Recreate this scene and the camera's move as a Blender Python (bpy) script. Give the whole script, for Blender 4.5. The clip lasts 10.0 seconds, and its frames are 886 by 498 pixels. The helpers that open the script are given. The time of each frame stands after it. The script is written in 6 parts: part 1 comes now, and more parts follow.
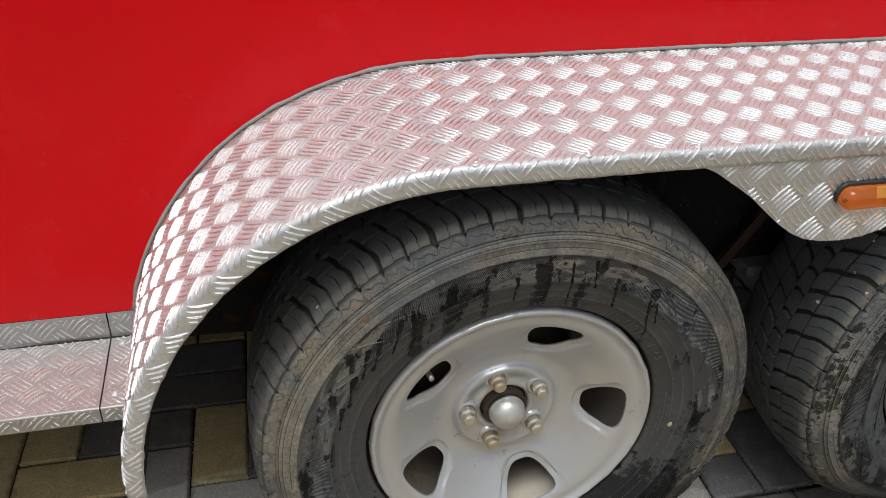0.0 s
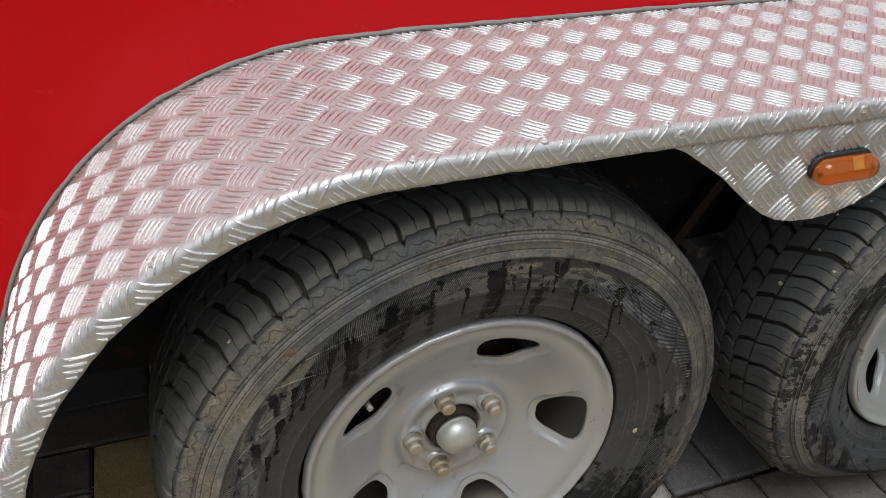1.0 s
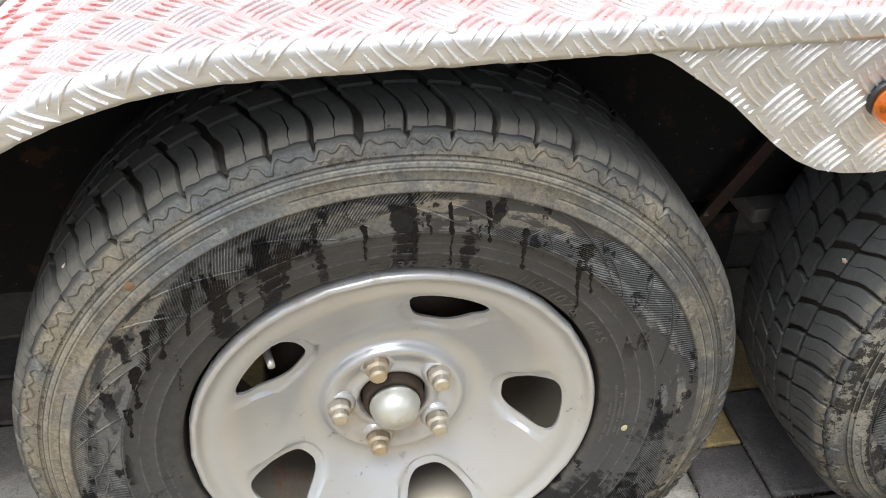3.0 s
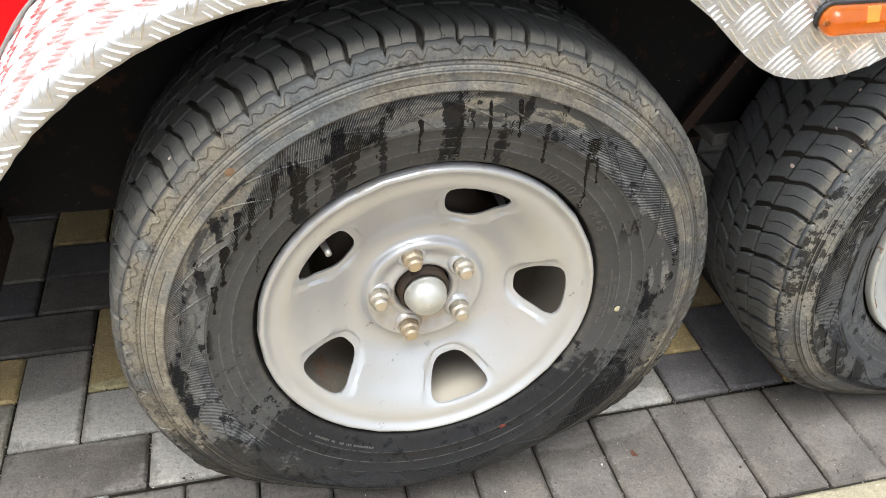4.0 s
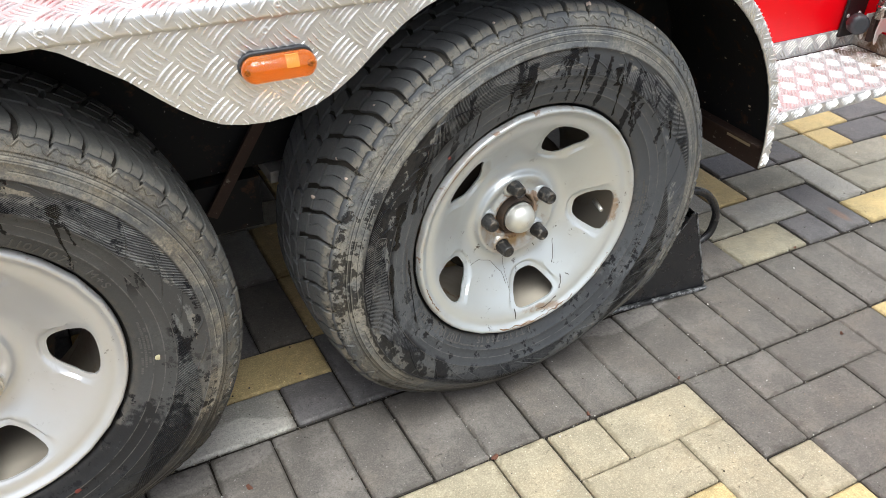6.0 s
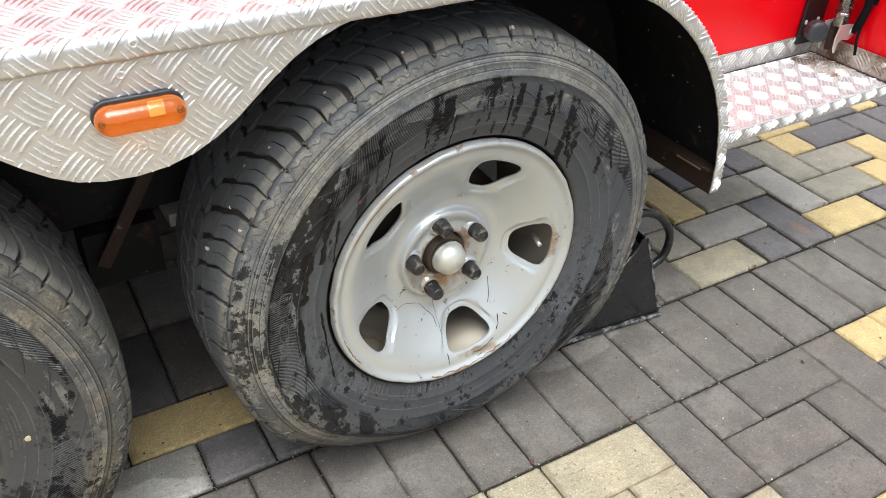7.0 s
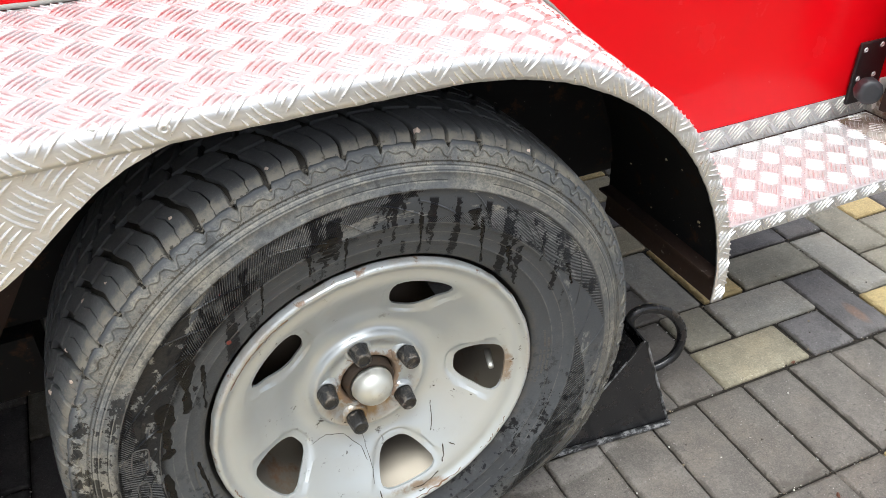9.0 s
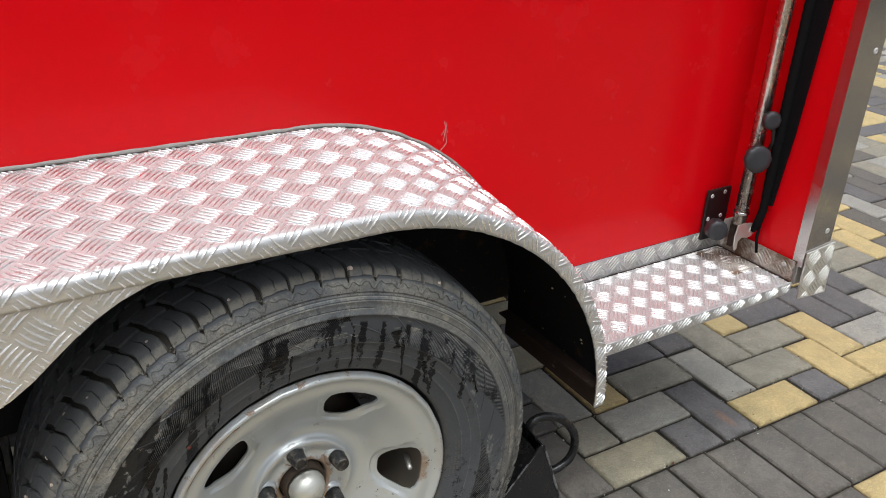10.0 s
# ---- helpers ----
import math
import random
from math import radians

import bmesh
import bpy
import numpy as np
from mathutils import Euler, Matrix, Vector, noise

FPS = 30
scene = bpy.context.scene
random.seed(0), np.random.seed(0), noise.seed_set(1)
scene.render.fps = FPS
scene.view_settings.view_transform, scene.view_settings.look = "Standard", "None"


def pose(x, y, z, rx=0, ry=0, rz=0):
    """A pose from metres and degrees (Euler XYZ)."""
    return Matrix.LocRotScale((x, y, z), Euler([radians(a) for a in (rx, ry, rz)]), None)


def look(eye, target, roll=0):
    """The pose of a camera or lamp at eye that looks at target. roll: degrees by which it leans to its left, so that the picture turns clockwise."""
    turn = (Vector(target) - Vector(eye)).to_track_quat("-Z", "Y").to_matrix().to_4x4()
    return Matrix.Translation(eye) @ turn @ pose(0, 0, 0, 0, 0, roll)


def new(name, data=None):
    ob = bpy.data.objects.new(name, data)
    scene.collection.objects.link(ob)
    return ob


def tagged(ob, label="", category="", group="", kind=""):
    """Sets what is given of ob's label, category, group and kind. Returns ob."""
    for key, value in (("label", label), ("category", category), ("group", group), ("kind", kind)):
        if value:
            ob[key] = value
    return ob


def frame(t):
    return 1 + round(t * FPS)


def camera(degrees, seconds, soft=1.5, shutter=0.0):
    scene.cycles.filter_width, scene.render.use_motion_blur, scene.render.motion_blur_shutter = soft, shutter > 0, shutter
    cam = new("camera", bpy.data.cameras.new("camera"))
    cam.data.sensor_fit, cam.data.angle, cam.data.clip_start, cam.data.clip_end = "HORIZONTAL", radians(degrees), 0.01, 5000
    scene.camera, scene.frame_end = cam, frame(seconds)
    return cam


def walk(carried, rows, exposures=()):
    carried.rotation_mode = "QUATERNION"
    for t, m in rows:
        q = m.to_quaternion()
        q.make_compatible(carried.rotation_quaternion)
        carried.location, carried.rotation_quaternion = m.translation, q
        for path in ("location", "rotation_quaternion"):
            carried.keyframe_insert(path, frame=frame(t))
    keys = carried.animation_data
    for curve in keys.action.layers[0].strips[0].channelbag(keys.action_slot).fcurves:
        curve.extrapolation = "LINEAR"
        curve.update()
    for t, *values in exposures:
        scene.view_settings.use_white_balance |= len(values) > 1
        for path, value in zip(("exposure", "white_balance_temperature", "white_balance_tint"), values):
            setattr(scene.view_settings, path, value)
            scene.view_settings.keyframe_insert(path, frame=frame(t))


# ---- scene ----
cam = camera(56.7, 10.0, soft=0.9)
PATH = [
    (0, (-0.314, -0.807, 1.163), (0.112, 0.835, 0.104), 2.3),
    (0.5, (-0.306, -0.723, 1.133), (0.254, 0.857, 0.042), 2.2),
    (1, (-0.302, -0.658, 1.108), (0.331, 0.89, 0.012), 2.7),
    (1.5, (-0.207, -0.607, 1.068), (0.383, 0.953, -0.037), 2.9),
    (2, (-0.111, -0.553, 1.042), (0.332, 1.045, -0.075), 1.4),
    (2.5, (-0.063, -0.546, 0.998), (0.26, 1.063, -0.145), 0.4),
    (3, (-0.056, -0.572, 0.989), (0.232, 1.007, -0.205), 0.5),
    (3.2, (-0.064, -0.588, 0.987), (0.234, 0.971, -0.231), 0.6),
    (4.3, (-0.222, -0.776, 1.012), (0.305, 0.741, -0.18), 3.9),
    (4.5, (-0.225, -0.801, 1.028), (0.369, 0.71, -0.142), 4.7),
    (5, (-0.159, -0.83, 1.05), (0.61, 0.635, -0.074), 5.4),
    (5.5, (0.002, -0.876, 1.051), (0.85, 0.548, -0.067), 3.9),
    (5.7, (0.066, -0.889, 1.055), (0.913, 0.529, -0.072), 3.1),
    (6.8, (0.273, -0.853, 1.05), (1.114, 0.543, -0.11), 2.1),
    (7, (0.287, -0.808, 1.056), (1.167, 0.565, -0.101), 2.5),
    (7.5, (0.334, -0.731, 1.044), (1.272, 0.59, -0.129), 3.0),
    (8, (0.44, -0.686, 1.011), (1.326, 0.636, -0.2), 3.2),
    (8.5, (0.541, -0.677, 1.015), (1.295, 0.728, -0.192), 0.9),
    (9, (0.593, -0.693, 1.066), (1.281, 0.793, -0.083), -0.8),
    (9.5, (0.58, -0.739, 1.121), (1.353, 0.774, 0.066), 0.4),
    (10, (0.5, -0.835, 1.169), (1.453, 0.683, 0.282), 2.3),
]
EXPOSURES = [(0.0, 0.17), (1.0, -0.09), (2.0, -0.04), (2.5, 0.34), (3.0, 1.04), (4.5, 1.35), (5.5, 1.12), (7.0, 1.12), (7.5, 1.00), (8.5, 1.19), (9.0, 1.10), (9.5, 0.78), (10.0, 0.46)]
walk(cam, [(t, look(eye, target, roll)) for t, eye, target, roll in PATH], EXPOSURES)

# ---- light ----
world = bpy.data.worlds.new("sky")
scene.world = world
world.use_nodes = True
wn = world.node_tree.nodes
sky = wn.new("ShaderNodeTexSky")
sky.sky_type = "NISHITA"
sky.sun_disc = False
sky.sun_elevation, sky.sun_rotation = radians(72), radians(207)
sky.dust_density = 4.0
soften = wn.new("ShaderNodeHueSaturation")          # a grey, overcast sky
soften.inputs["Saturation"].default_value = 0.42
world.node_tree.links.new(sky.outputs[0], soften.inputs["Color"])
world.node_tree.links.new(soften.outputs[0], wn["Background"].inputs["Color"])
wn["Background"].inputs["Strength"].default_value = 0.112

sun_data = bpy.data.lights.new("sun", "SUN")
sun_data.energy, sun_data.angle, sun_data.color = 1.52, radians(40), (0.90, 0.985, 1.0)
sun = new("sun", sun_data)
sun.matrix_world = look((-0.45, -0.90, 3.2), (0, 0, 0))


# ---- materials ----
class Nodes:
    """A short way to write a node material."""

    def __init__(self, name):
        self.mat = bpy.data.materials.new(name)
        self.mat.use_nodes = True
        self.tree = self.mat.node_tree
        self.bsdf = self.tree.nodes["Principled BSDF"]

    def add(self, kind, **inputs):
        node = self.tree.nodes.new("ShaderNode" + kind)
        for key, value in inputs.items():
            self.put(node.inputs[key.replace("_", " ")], value)
        return node

    def put(self, socket, value):
        if hasattr(value, "links"):
            self.tree.links.new(value, socket)
        else:
            socket.default_value = value

    def coords(self, which="Object"):
        return self.add("TexCoord").outputs[which]

    def noise(self, scale, detail=6.0, rough=0.6, at=None, which="Fac"):
        node = self.add("TexNoise", Scale=scale, Detail=detail, Roughness=rough)
        self.put(node.inputs["Vector"], at if at is not None else self.coords())
        return node.outputs[which]

    def math(self, op, a, b=0.0, clamp=False):
        node = self.tree.nodes.new("ShaderNodeMath")
        node.operation, node.use_clamp = op, clamp
        self.put(node.inputs[0], a)
        self.put(node.inputs[1], b)
        return node.outputs[0]

    def band(self, value, lo, hi, out0=0.0, out1=1.0):
        node = self.tree.nodes.new("ShaderNodeMapRange")
        node.interpolation_type = "SMOOTHSTEP"
        for key, v in zip((0, 1, 2, 3, 4), (value, lo, hi, out0, out1)):
            self.put(node.inputs[key], v)
        return node.outputs[0]

    def mix(self, fac, a, b):
        node = self.tree.nodes.new("ShaderNodeMix")
        node.data_type = "RGBA"
        self.put(node.inputs[0], fac)
        self.put(node.inputs[6], a if hasattr(a, "links") else (*a, 1))
        self.put(node.inputs[7], b if hasattr(b, "links") else (*b, 1))
        return node.outputs[2]

    def stretched(self, sx, sy, sz):
        return self.add("Mapping", Vector=self.coords(), Scale=(sx, sy, sz)).outputs[0]

    def bump(self, height, strength=0.3, distance=0.001, normal=None):
        node = self.add("Bump", Height=height, Strength=strength, Distance=distance)
        if normal is not None:
            self.put(node.inputs["Normal"], normal)
        return node.outputs[0]

    def done(self, color=None, rough=None, metal=None, normal=None, **more):
        for key, value in (("Base Color", color), ("Roughness", rough), ("Metallic", metal), ("Normal", normal)):
            if value is not None:
                if key == "Base Color" and not hasattr(value, "links"):
                    value = (*value, 1)
                self.put(self.bsdf.inputs[key], value)
        for key, value in more.items():
            self.put(self.bsdf.inputs[key.replace("_", " ")], value)
        return self.mat


def red_paint():
    n = Nodes("red_paint")
    cloud = n.noise(1.3, 3)
    film = n.band(n.noise(9.0, 8), 0.45, 0.75)
    color = n.mix(n.math("MULTIPLY", film, 0.10), n.mix(cloud, (0.67, 0.002, 0.006), (0.76, 0.003, 0.009)), (0.58, 0.03, 0.03))
    wave = n.noise(2.2, 2)
    fine = n.noise(160, 3)
    normal = n.bump(fine, 0.03, 0.0005, n.bump(wave, 0.12, 0.01))
    return n.done(color, n.band(film, 0.0, 1.0, 0.20, 0.34), 0.0, normal, Specular_IOR_Level=0.22)


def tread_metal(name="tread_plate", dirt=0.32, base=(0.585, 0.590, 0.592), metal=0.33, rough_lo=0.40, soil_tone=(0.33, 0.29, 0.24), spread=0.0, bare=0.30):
    n = Nodes(name)
    grime = n.band(n.noise(14, 8, 0.7), 0.48 - spread, 0.78 - 2 * spread)
    speck = n.band(n.noise(230, 4, 0.7), 0.58, 0.75)
    scratch = n.noise(30, 5, 0.7, n.stretched(1.0, 9.0, 9.0))
    soil = n.math("MULTIPLY", n.math("MAXIMUM", grime, n.math("MULTIPLY", speck, 0.6)), dirt)
    rubbed = n.math("MULTIPLY", n.band(scratch, 0.40, 0.66), n.band(n.noise(150, 5, 0.7), 0.38, 0.60, 0.25, 0.55))
    color = n.mix(soil, n.mix(rubbed, base, tuple(c * 0.74 for c in base)), soil_tone)
    rough = n.math("ADD", n.band(scratch, 0.3, 0.7, rough_lo, rough_lo + 0.14), n.math("MULTIPLY", soil, 0.3))
    facing_up = n.band(n.add("SeparateXYZ", Vector=n.add("NewGeometry").outputs["Normal"]).outputs[2], 0.25, 0.80)      # upward faces are less metallic than upright ones
    metal = n.math("ADD", metal, n.math("MULTIPLY", n.math("SUBTRACT", 1.0, facing_up), bare))
    return n.done(color, rough, n.math("MULTIPLY", metal, n.math("SUBTRACT", 1.0, n.math("MULTIPLY", soil, 0.7))), n.bump(n.math("ADD", n.noise(90, 5), n.math("MULTIPLY", n.noise(420, 3), 0.5)), 0.28, 0.0006))


def steel(name, color, rough, metal=1.0, rust=0.0, scale=30):
    n = Nodes(name)
    spots = n.band(n.noise(scale, 8, 0.7), 0.56, 0.68)
    spots = n.math("MULTIPLY", spots, rust)
    tint = n.mix(n.noise(8, 4), color, tuple(c * 0.82 for c in color))
    return n.done(n.mix(spots, tint, (0.20, 0.085, 0.03)), n.math("ADD", n.band(n.noise(60, 5), 0.3, 0.7, rough - 0.05, rough + 0.07), n.math("MULTIPLY", spots, 0.4)),
                  n.math("MULTIPLY", metal, n.math("SUBTRACT", 1.0, spots)), n.bump(n.noise(120, 4), 0.08, 0.0004))


def wheel_paint(name, rust, silver):
    """Silver lacquer on steel with chips and rust at the lip, dust below."""
    n = Nodes(name)
    at = n.coords()
    sep = n.add("SeparateXYZ", Vector=at)
    r = n.math("POWER", n.math("ADD", n.math("POWER", sep.outputs[0], 2.0), n.math("POWER", sep.outputs[2], 2.0)), 0.5)
    chips = n.band(n.noise(70, 8, 0.75), 0.60, 0.66)
    near_lip = n.math("MAXIMUM", n.band(r, 0.1962, 0.2010), n.band(r, 0.068, 0.042))
    rusty = n.math("MULTIPLY", n.band(n.noise(34, 9, 0.74), 0.555, 0.63), n.math("MULTIPLY", near_lip, rust), True)
    stain = n.math("MULTIPLY", n.math("MULTIPLY", n.band(n.noise(14, 6, 0.65), 0.48, 0.66), n.math("MAXIMUM", n.band(r, 0.184, 0.200, 0.0, 0.30), n.band(r, 0.080, 0.052, 0.0, 0.85))), rust)
    few = n.math("MULTIPLY", n.math("MULTIPLY", chips, n.band(n.noise(9, 3), 0.52, 0.66)), rust)
    dust = n.math("MULTIPLY", n.band(n.noise(16, 8, 0.65), 0.45, 0.8), 0.22)
    color = n.mix(dust, n.mix(n.noise(5, 3), silver, tuple(c * 0.9 for c in silver)), (0.40, 0.37, 0.32))
    color = n.mix(stain, color, (0.34, 0.23, 0.12))
    color = n.mix(few, color, (0.05, 0.035, 0.03))
    color = n.mix(n.math("MULTIPLY", rusty, 0.85), color, n.mix(chips, (0.19, 0.095, 0.042), (0.10, 0.055, 0.03)))
    bore_rust = n.math("MULTIPLY", n.band(n.math("ADD", r, n.math("MULTIPLY", n.math("SUBTRACT", n.noise(42, 8, 0.72), 0.5), 0.075)), 0.046, 0.039), min(0.85, max(0.12, rust - 0.45)))
    color = n.mix(bore_rust, color, n.mix(n.noise(120, 6, 0.7), (0.10, 0.045, 0.018), (0.36, 0.20, 0.085)))
    rusty = n.math("MAXIMUM", rusty, bore_rust)
    for px, pz, rx, rz in ((0.171, -0.012, 0.010, 0.030), (0.045, -0.176, 0.036, 0.008), (0.030, -0.197, 0.060, 0.004)) if rust > 1 else ():     # rust crept out at the window edges and the lip
        far = n.math("ADD", n.math("POWER", n.math("DIVIDE", n.math("SUBTRACT", sep.outputs[0], px), rx), 2.0), n.math("POWER", n.math("DIVIDE", n.math("SUBTRACT", sep.outputs[2], pz), rz), 2.0))
        crept = n.band(n.math("ADD", far, n.math("MULTIPLY", n.math("SUBTRACT", n.noise(75, 8, 0.72), 0.5), 4.0)), 1.2, 0.2, 0.0, 0.7)
        color = n.mix(crept, color, n.mix(n.noise(160, 5, 0.7), (0.12, 0.055, 0.022), (0.38, 0.24, 0.12)))
    rough = n.math("ADD", 0.28, n.math("MULTIPLY", n.math("MAXIMUM", rusty, dust), 0.4))
    return n.done(color, rough, n.math("MULTIPLY", 0.42, n.math("SUBTRACT", 1.0, rusty)), n.bump(n.noise(260, 3), 0.05, 0.0004), Coat_Weight=0.15, Coat_Roughness=0.18)


def rubber_side(name, seed, wet_low, dusty, tone, base=(0.034, 0.034, 0.034), clean=0.0, dusty_way=0.0, lean=0.0, wet_way=90.0, wet_lean=0.0):
    """Sidewall rubber: a clean inner zone, a finely hatched band, a dusty outer zone; runs and blots of wet."""
    n = Nodes(name)
    at = n.coords()
    sep = n.add("SeparateXYZ", Vector=at)
    x, z = sep.outputs[0], sep.outputs[2]
    r = n.math("POWER", n.math("ADD", n.math("POWER", x, 2.0), n.math("POWER", z, 2.0)), 0.5)
    angle = n.math("ARCTAN2", z, x)
    moved = n.add("Mapping", Vector=at, Location=(seed, seed * 0.7, seed * 1.3)).outputs[0]
    cloud = n.noise(15, 6, 0.6, moved)
    mottle = n.noise(75, 9, 0.72, moved)
    fine = n.noise(300, 4, 0.7, moved)
    ring = n.noise(1.0, 5, 0.62, n.add("CombineXYZ", X=n.math("MULTIPLY", r, 90.0), Y=n.math("MULTIPLY", angle, 10.0), Z=seed).outputs[0])
    toward = n.math("MULTIPLY", n.math("COSINE", n.math("SUBTRACT", angle, radians(dusty_way))), lean)
    blend = n.math("ADD", n.math("ADD", n.math("MULTIPLY", cloud, 0.50), toward), n.math("ADD", n.math("MULTIPLY", mottle, 0.40), n.math("MULTIPLY", ring, 0.10)))
    in_outer = n.math("MULTIPLY", n.band(r, 0.298, 0.302), n.band(r, 0.344, 0.340))
    outer = n.math("MULTIPLY", in_outer, n.band(n.math("SUBTRACT", blend, clean * 0.6), 0.40, 0.62, 0.24 - 3.0 * clean, 0.82))
    hatch = n.math("COSINE", n.math("MULTIPLY", n.math("ADD", angle, n.math("MULTIPLY", n.math("SUBTRACT", r, 0.26), 2.6)), 640.0))
    wedge = n.math("SINE", n.math("ADD", n.math("MULTIPLY", angle, 5.0), n.math("MULTIPLY", r, 60.0)))
    skip = n.band(wedge, -0.33, -0.28)
    in_band = n.math("MULTIPLY", n.band(r, 0.2585, 0.2600), n.band(r, 0.2995, 0.2975))
    swept = n.noise(1.0, 7, 0.66, n.add("CombineXYZ", X=n.math("MULTIPLY", r, 70.0), Y=n.math("MULTIPLY", angle, 5.0), Z=seed + 4.0).outputs[0])
    upper = n.band(z, -0.10, 0.04)
    patch = n.band(n.math("ADD", n.math("ADD", n.math("MULTIPLY", swept, 0.8), toward), n.math("MULTIPLY", mottle, 0.2)), 0.485 + clean, 0.545 + clean)
    patch = n.math("ADD", n.math("MULTIPLY", patch, upper), n.math("MULTIPLY", n.math("SUBTRACT", 1.0, upper), n.band(blend, 0.38, 0.66, 0.15, 0.75)))
    comb = n.math("SUBTRACT", 1.0, n.math("MULTIPLY", skip, n.band(hatch, 0.5, -0.5, 0.0, 0.6)))
    middle = n.math("MULTIPLY", n.math("MULTIPLY", in_band, patch), comb)
    inner = n.math("MULTIPLY", n.band(r, 0.2585, 0.2570), n.band(blend, 0.42, 0.60, 0.03, 0.15))
    rim_soil = n.math("MULTIPLY", n.band(r, 0.218, 0.207), n.band(mottle, 0.40, 0.60, 0.10, 0.5))
    dust = n.math("MAXIMUM", n.math("MULTIPLY", outer, 0.95), n.math("MAXIMUM", n.math("MULTIPLY", middle, 0.70), inner))
    dust = n.math("MULTIPLY", n.math("MULTIPLY", dust, dusty), n.band(fine, 0.34, 0.62, 0.60, 1.08), True)
    run_at = n.add("Mapping", Vector=moved, Scale=(62, 1, 7)).outputs[0]
    wobble = n.add("VectorMath")
    n.put(wobble.inputs[0], run_at)
    n.put(wobble.inputs[1], n.add("Mapping", Vector=n.noise(90, 4, 0.65, moved, "Color"), Scale=(0.75, 0.75, 0.75)).outputs[0])
    runs = n.band(n.noise(1.0, 2, 0.5, wobble.outputs[0]), 0.590, 0.606)
    runs = n.math("MULTIPLY", runs, n.math("MULTIPLY", n.band(r, 0.292, 0.288), n.band(z, 0.06, 0.12)))
    soaked = n.math("MULTIPLY", n.math("COSINE", n.math("SUBTRACT", angle, radians(wet_way))), wet_lean)
    long_blot = n.noise(1.0, 4, 0.6, n.add("Mapping", Vector=moved, Scale=(34, 1, 15)).outputs[0])
    blots = n.math("ADD", n.math("ADD", n.math("MULTIPLY", long_blot, 0.64), n.math("MULTIPLY", mottle, 0.36)), soaked)
    blots = n.math("MULTIPLY", n.band(blots, 0.550 - clean, 0.572 - clean), n.math("MULTIPLY", n.band(r, 0.306, 0.298), n.band(r, 0.246, 0.258)))
    specks = n.math("MULTIPLY", n.math("MULTIPLY", n.band(n.noise(70, 8, 0.72, moved), 0.535, 0.570), n.band(cloud, 0.46, 0.52)), n.band(z, 0.05, -0.10))
    soak = n.math("MULTIPLY", n.band(n.math("ADD", z, n.math("ADD", n.math("MULTIPLY", mottle, 0.18), n.math("MULTIPLY", cloud, 0.30))), 0.135, 0.100), wet_low)
    damp_side = n.band(n.math("COSINE", n.math("SUBTRACT", angle, radians(wet_way + 22))), 0.60, 0.86)
    splash = n.math("MULTIPLY", n.math("MULTIPLY", n.band(n.math("ADD", n.math("MULTIPLY", cloud, 0.45), n.math("MULTIPLY", mottle, 0.55)), 0.510, 0.522), in_outer), n.math("MULTIPLY", damp_side, min(1.0, 9.0 * wet_lean)))
    off_ring = n.math("ABSOLUTE", n.math("SUBTRACT", r, 0.3008))
    channel = n.math("MULTIPLY", n.band(n.math("SUBTRACT", off_ring, n.math("MULTIPLY", n.math("SUBTRACT", mottle, 0.42), 0.024)), 0.0016, 0.0008), n.math("MULTIPLY", n.band(z, 0.10, 0.02), damp_side))
    specks = n.math("MAXIMUM", specks, n.math("MAXIMUM", splash, channel))
    wet = n.math("MAXIMUM", n.math("MAXIMUM", runs, blots), n.math("MAXIMUM", specks, soak), True)
    mudtone = n.mix(n.math("MULTIPLY", n.band(n.noise(13, 6, 0.65, moved), 0.37, 0.60), n.band(r, 0.262, 0.300, 0.1, 1.0)), *tone)
    # shade between the low ribs, put into the colour
    trough_shade = n.math("MULTIPLY", n.math("MULTIPLY", in_band, skip), 0.75)
    color = n.mix(dust, n.mix(trough_shade, base, (0.010, 0.010, 0.011)), mudtone)
    color = n.mix(n.math("MULTIPLY", rim_soil, dusty), color, (0.115, 0.100, 0.078))
    # pale hatch lines painted as light on the rib crests
    color = n.mix(n.math("MULTIPLY", n.math("MULTIPLY", in_band, skip), n.band(hatch, -0.2, 0.9, 0.0, 0.40)), color, (0.20, 0.20, 0.195))
    color = n.mix(n.math("MULTIPLY", wet, 0.90), color, (0.006, 0.006, 0.008))
    scrape = n.math("MULTIPLY", n.math("MULTIPLY", in_outer, n.band(ring, 0.56, 0.66)), n.band(mottle, 0.44, 0.58, 0.05, 0.42))
    color = n.mix(n.math("MULTIPLY", scrape, dusty), color, (0.34, 0.32, 0.26))
    scuff = n.math("MULTIPLY", in_outer, n.band(n.noise(48, 8, 0.72, moved), 0.43, 0.35, 0.0, 0.6))
    color = n.mix(scuff, color, (0.045, 0.046, 0.046))
    crumb = n.math("MULTIPLY", n.math("MULTIPLY", n.band(r, 0.3215, 0.3245), n.band(r, 0.3345, 0.3290)), n.band(n.math("ADD", n.math("MULTIPLY", fine, 0.5), n.math("MULTIPLY", mottle, 0.5)), 0.53, 0.57))
    color = n.mix(n.math("MULTIPLY", crumb, 0.85), color, n.mix(fine, (0.018, 0.016, 0.014), (0.070, 0.060, 0.048)))
    # shade painted into the gap at the rim and the ring cuts
    groove_shade = n.band(r, 0.2074, 0.2066)
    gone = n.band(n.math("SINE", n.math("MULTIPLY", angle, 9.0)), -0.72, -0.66)
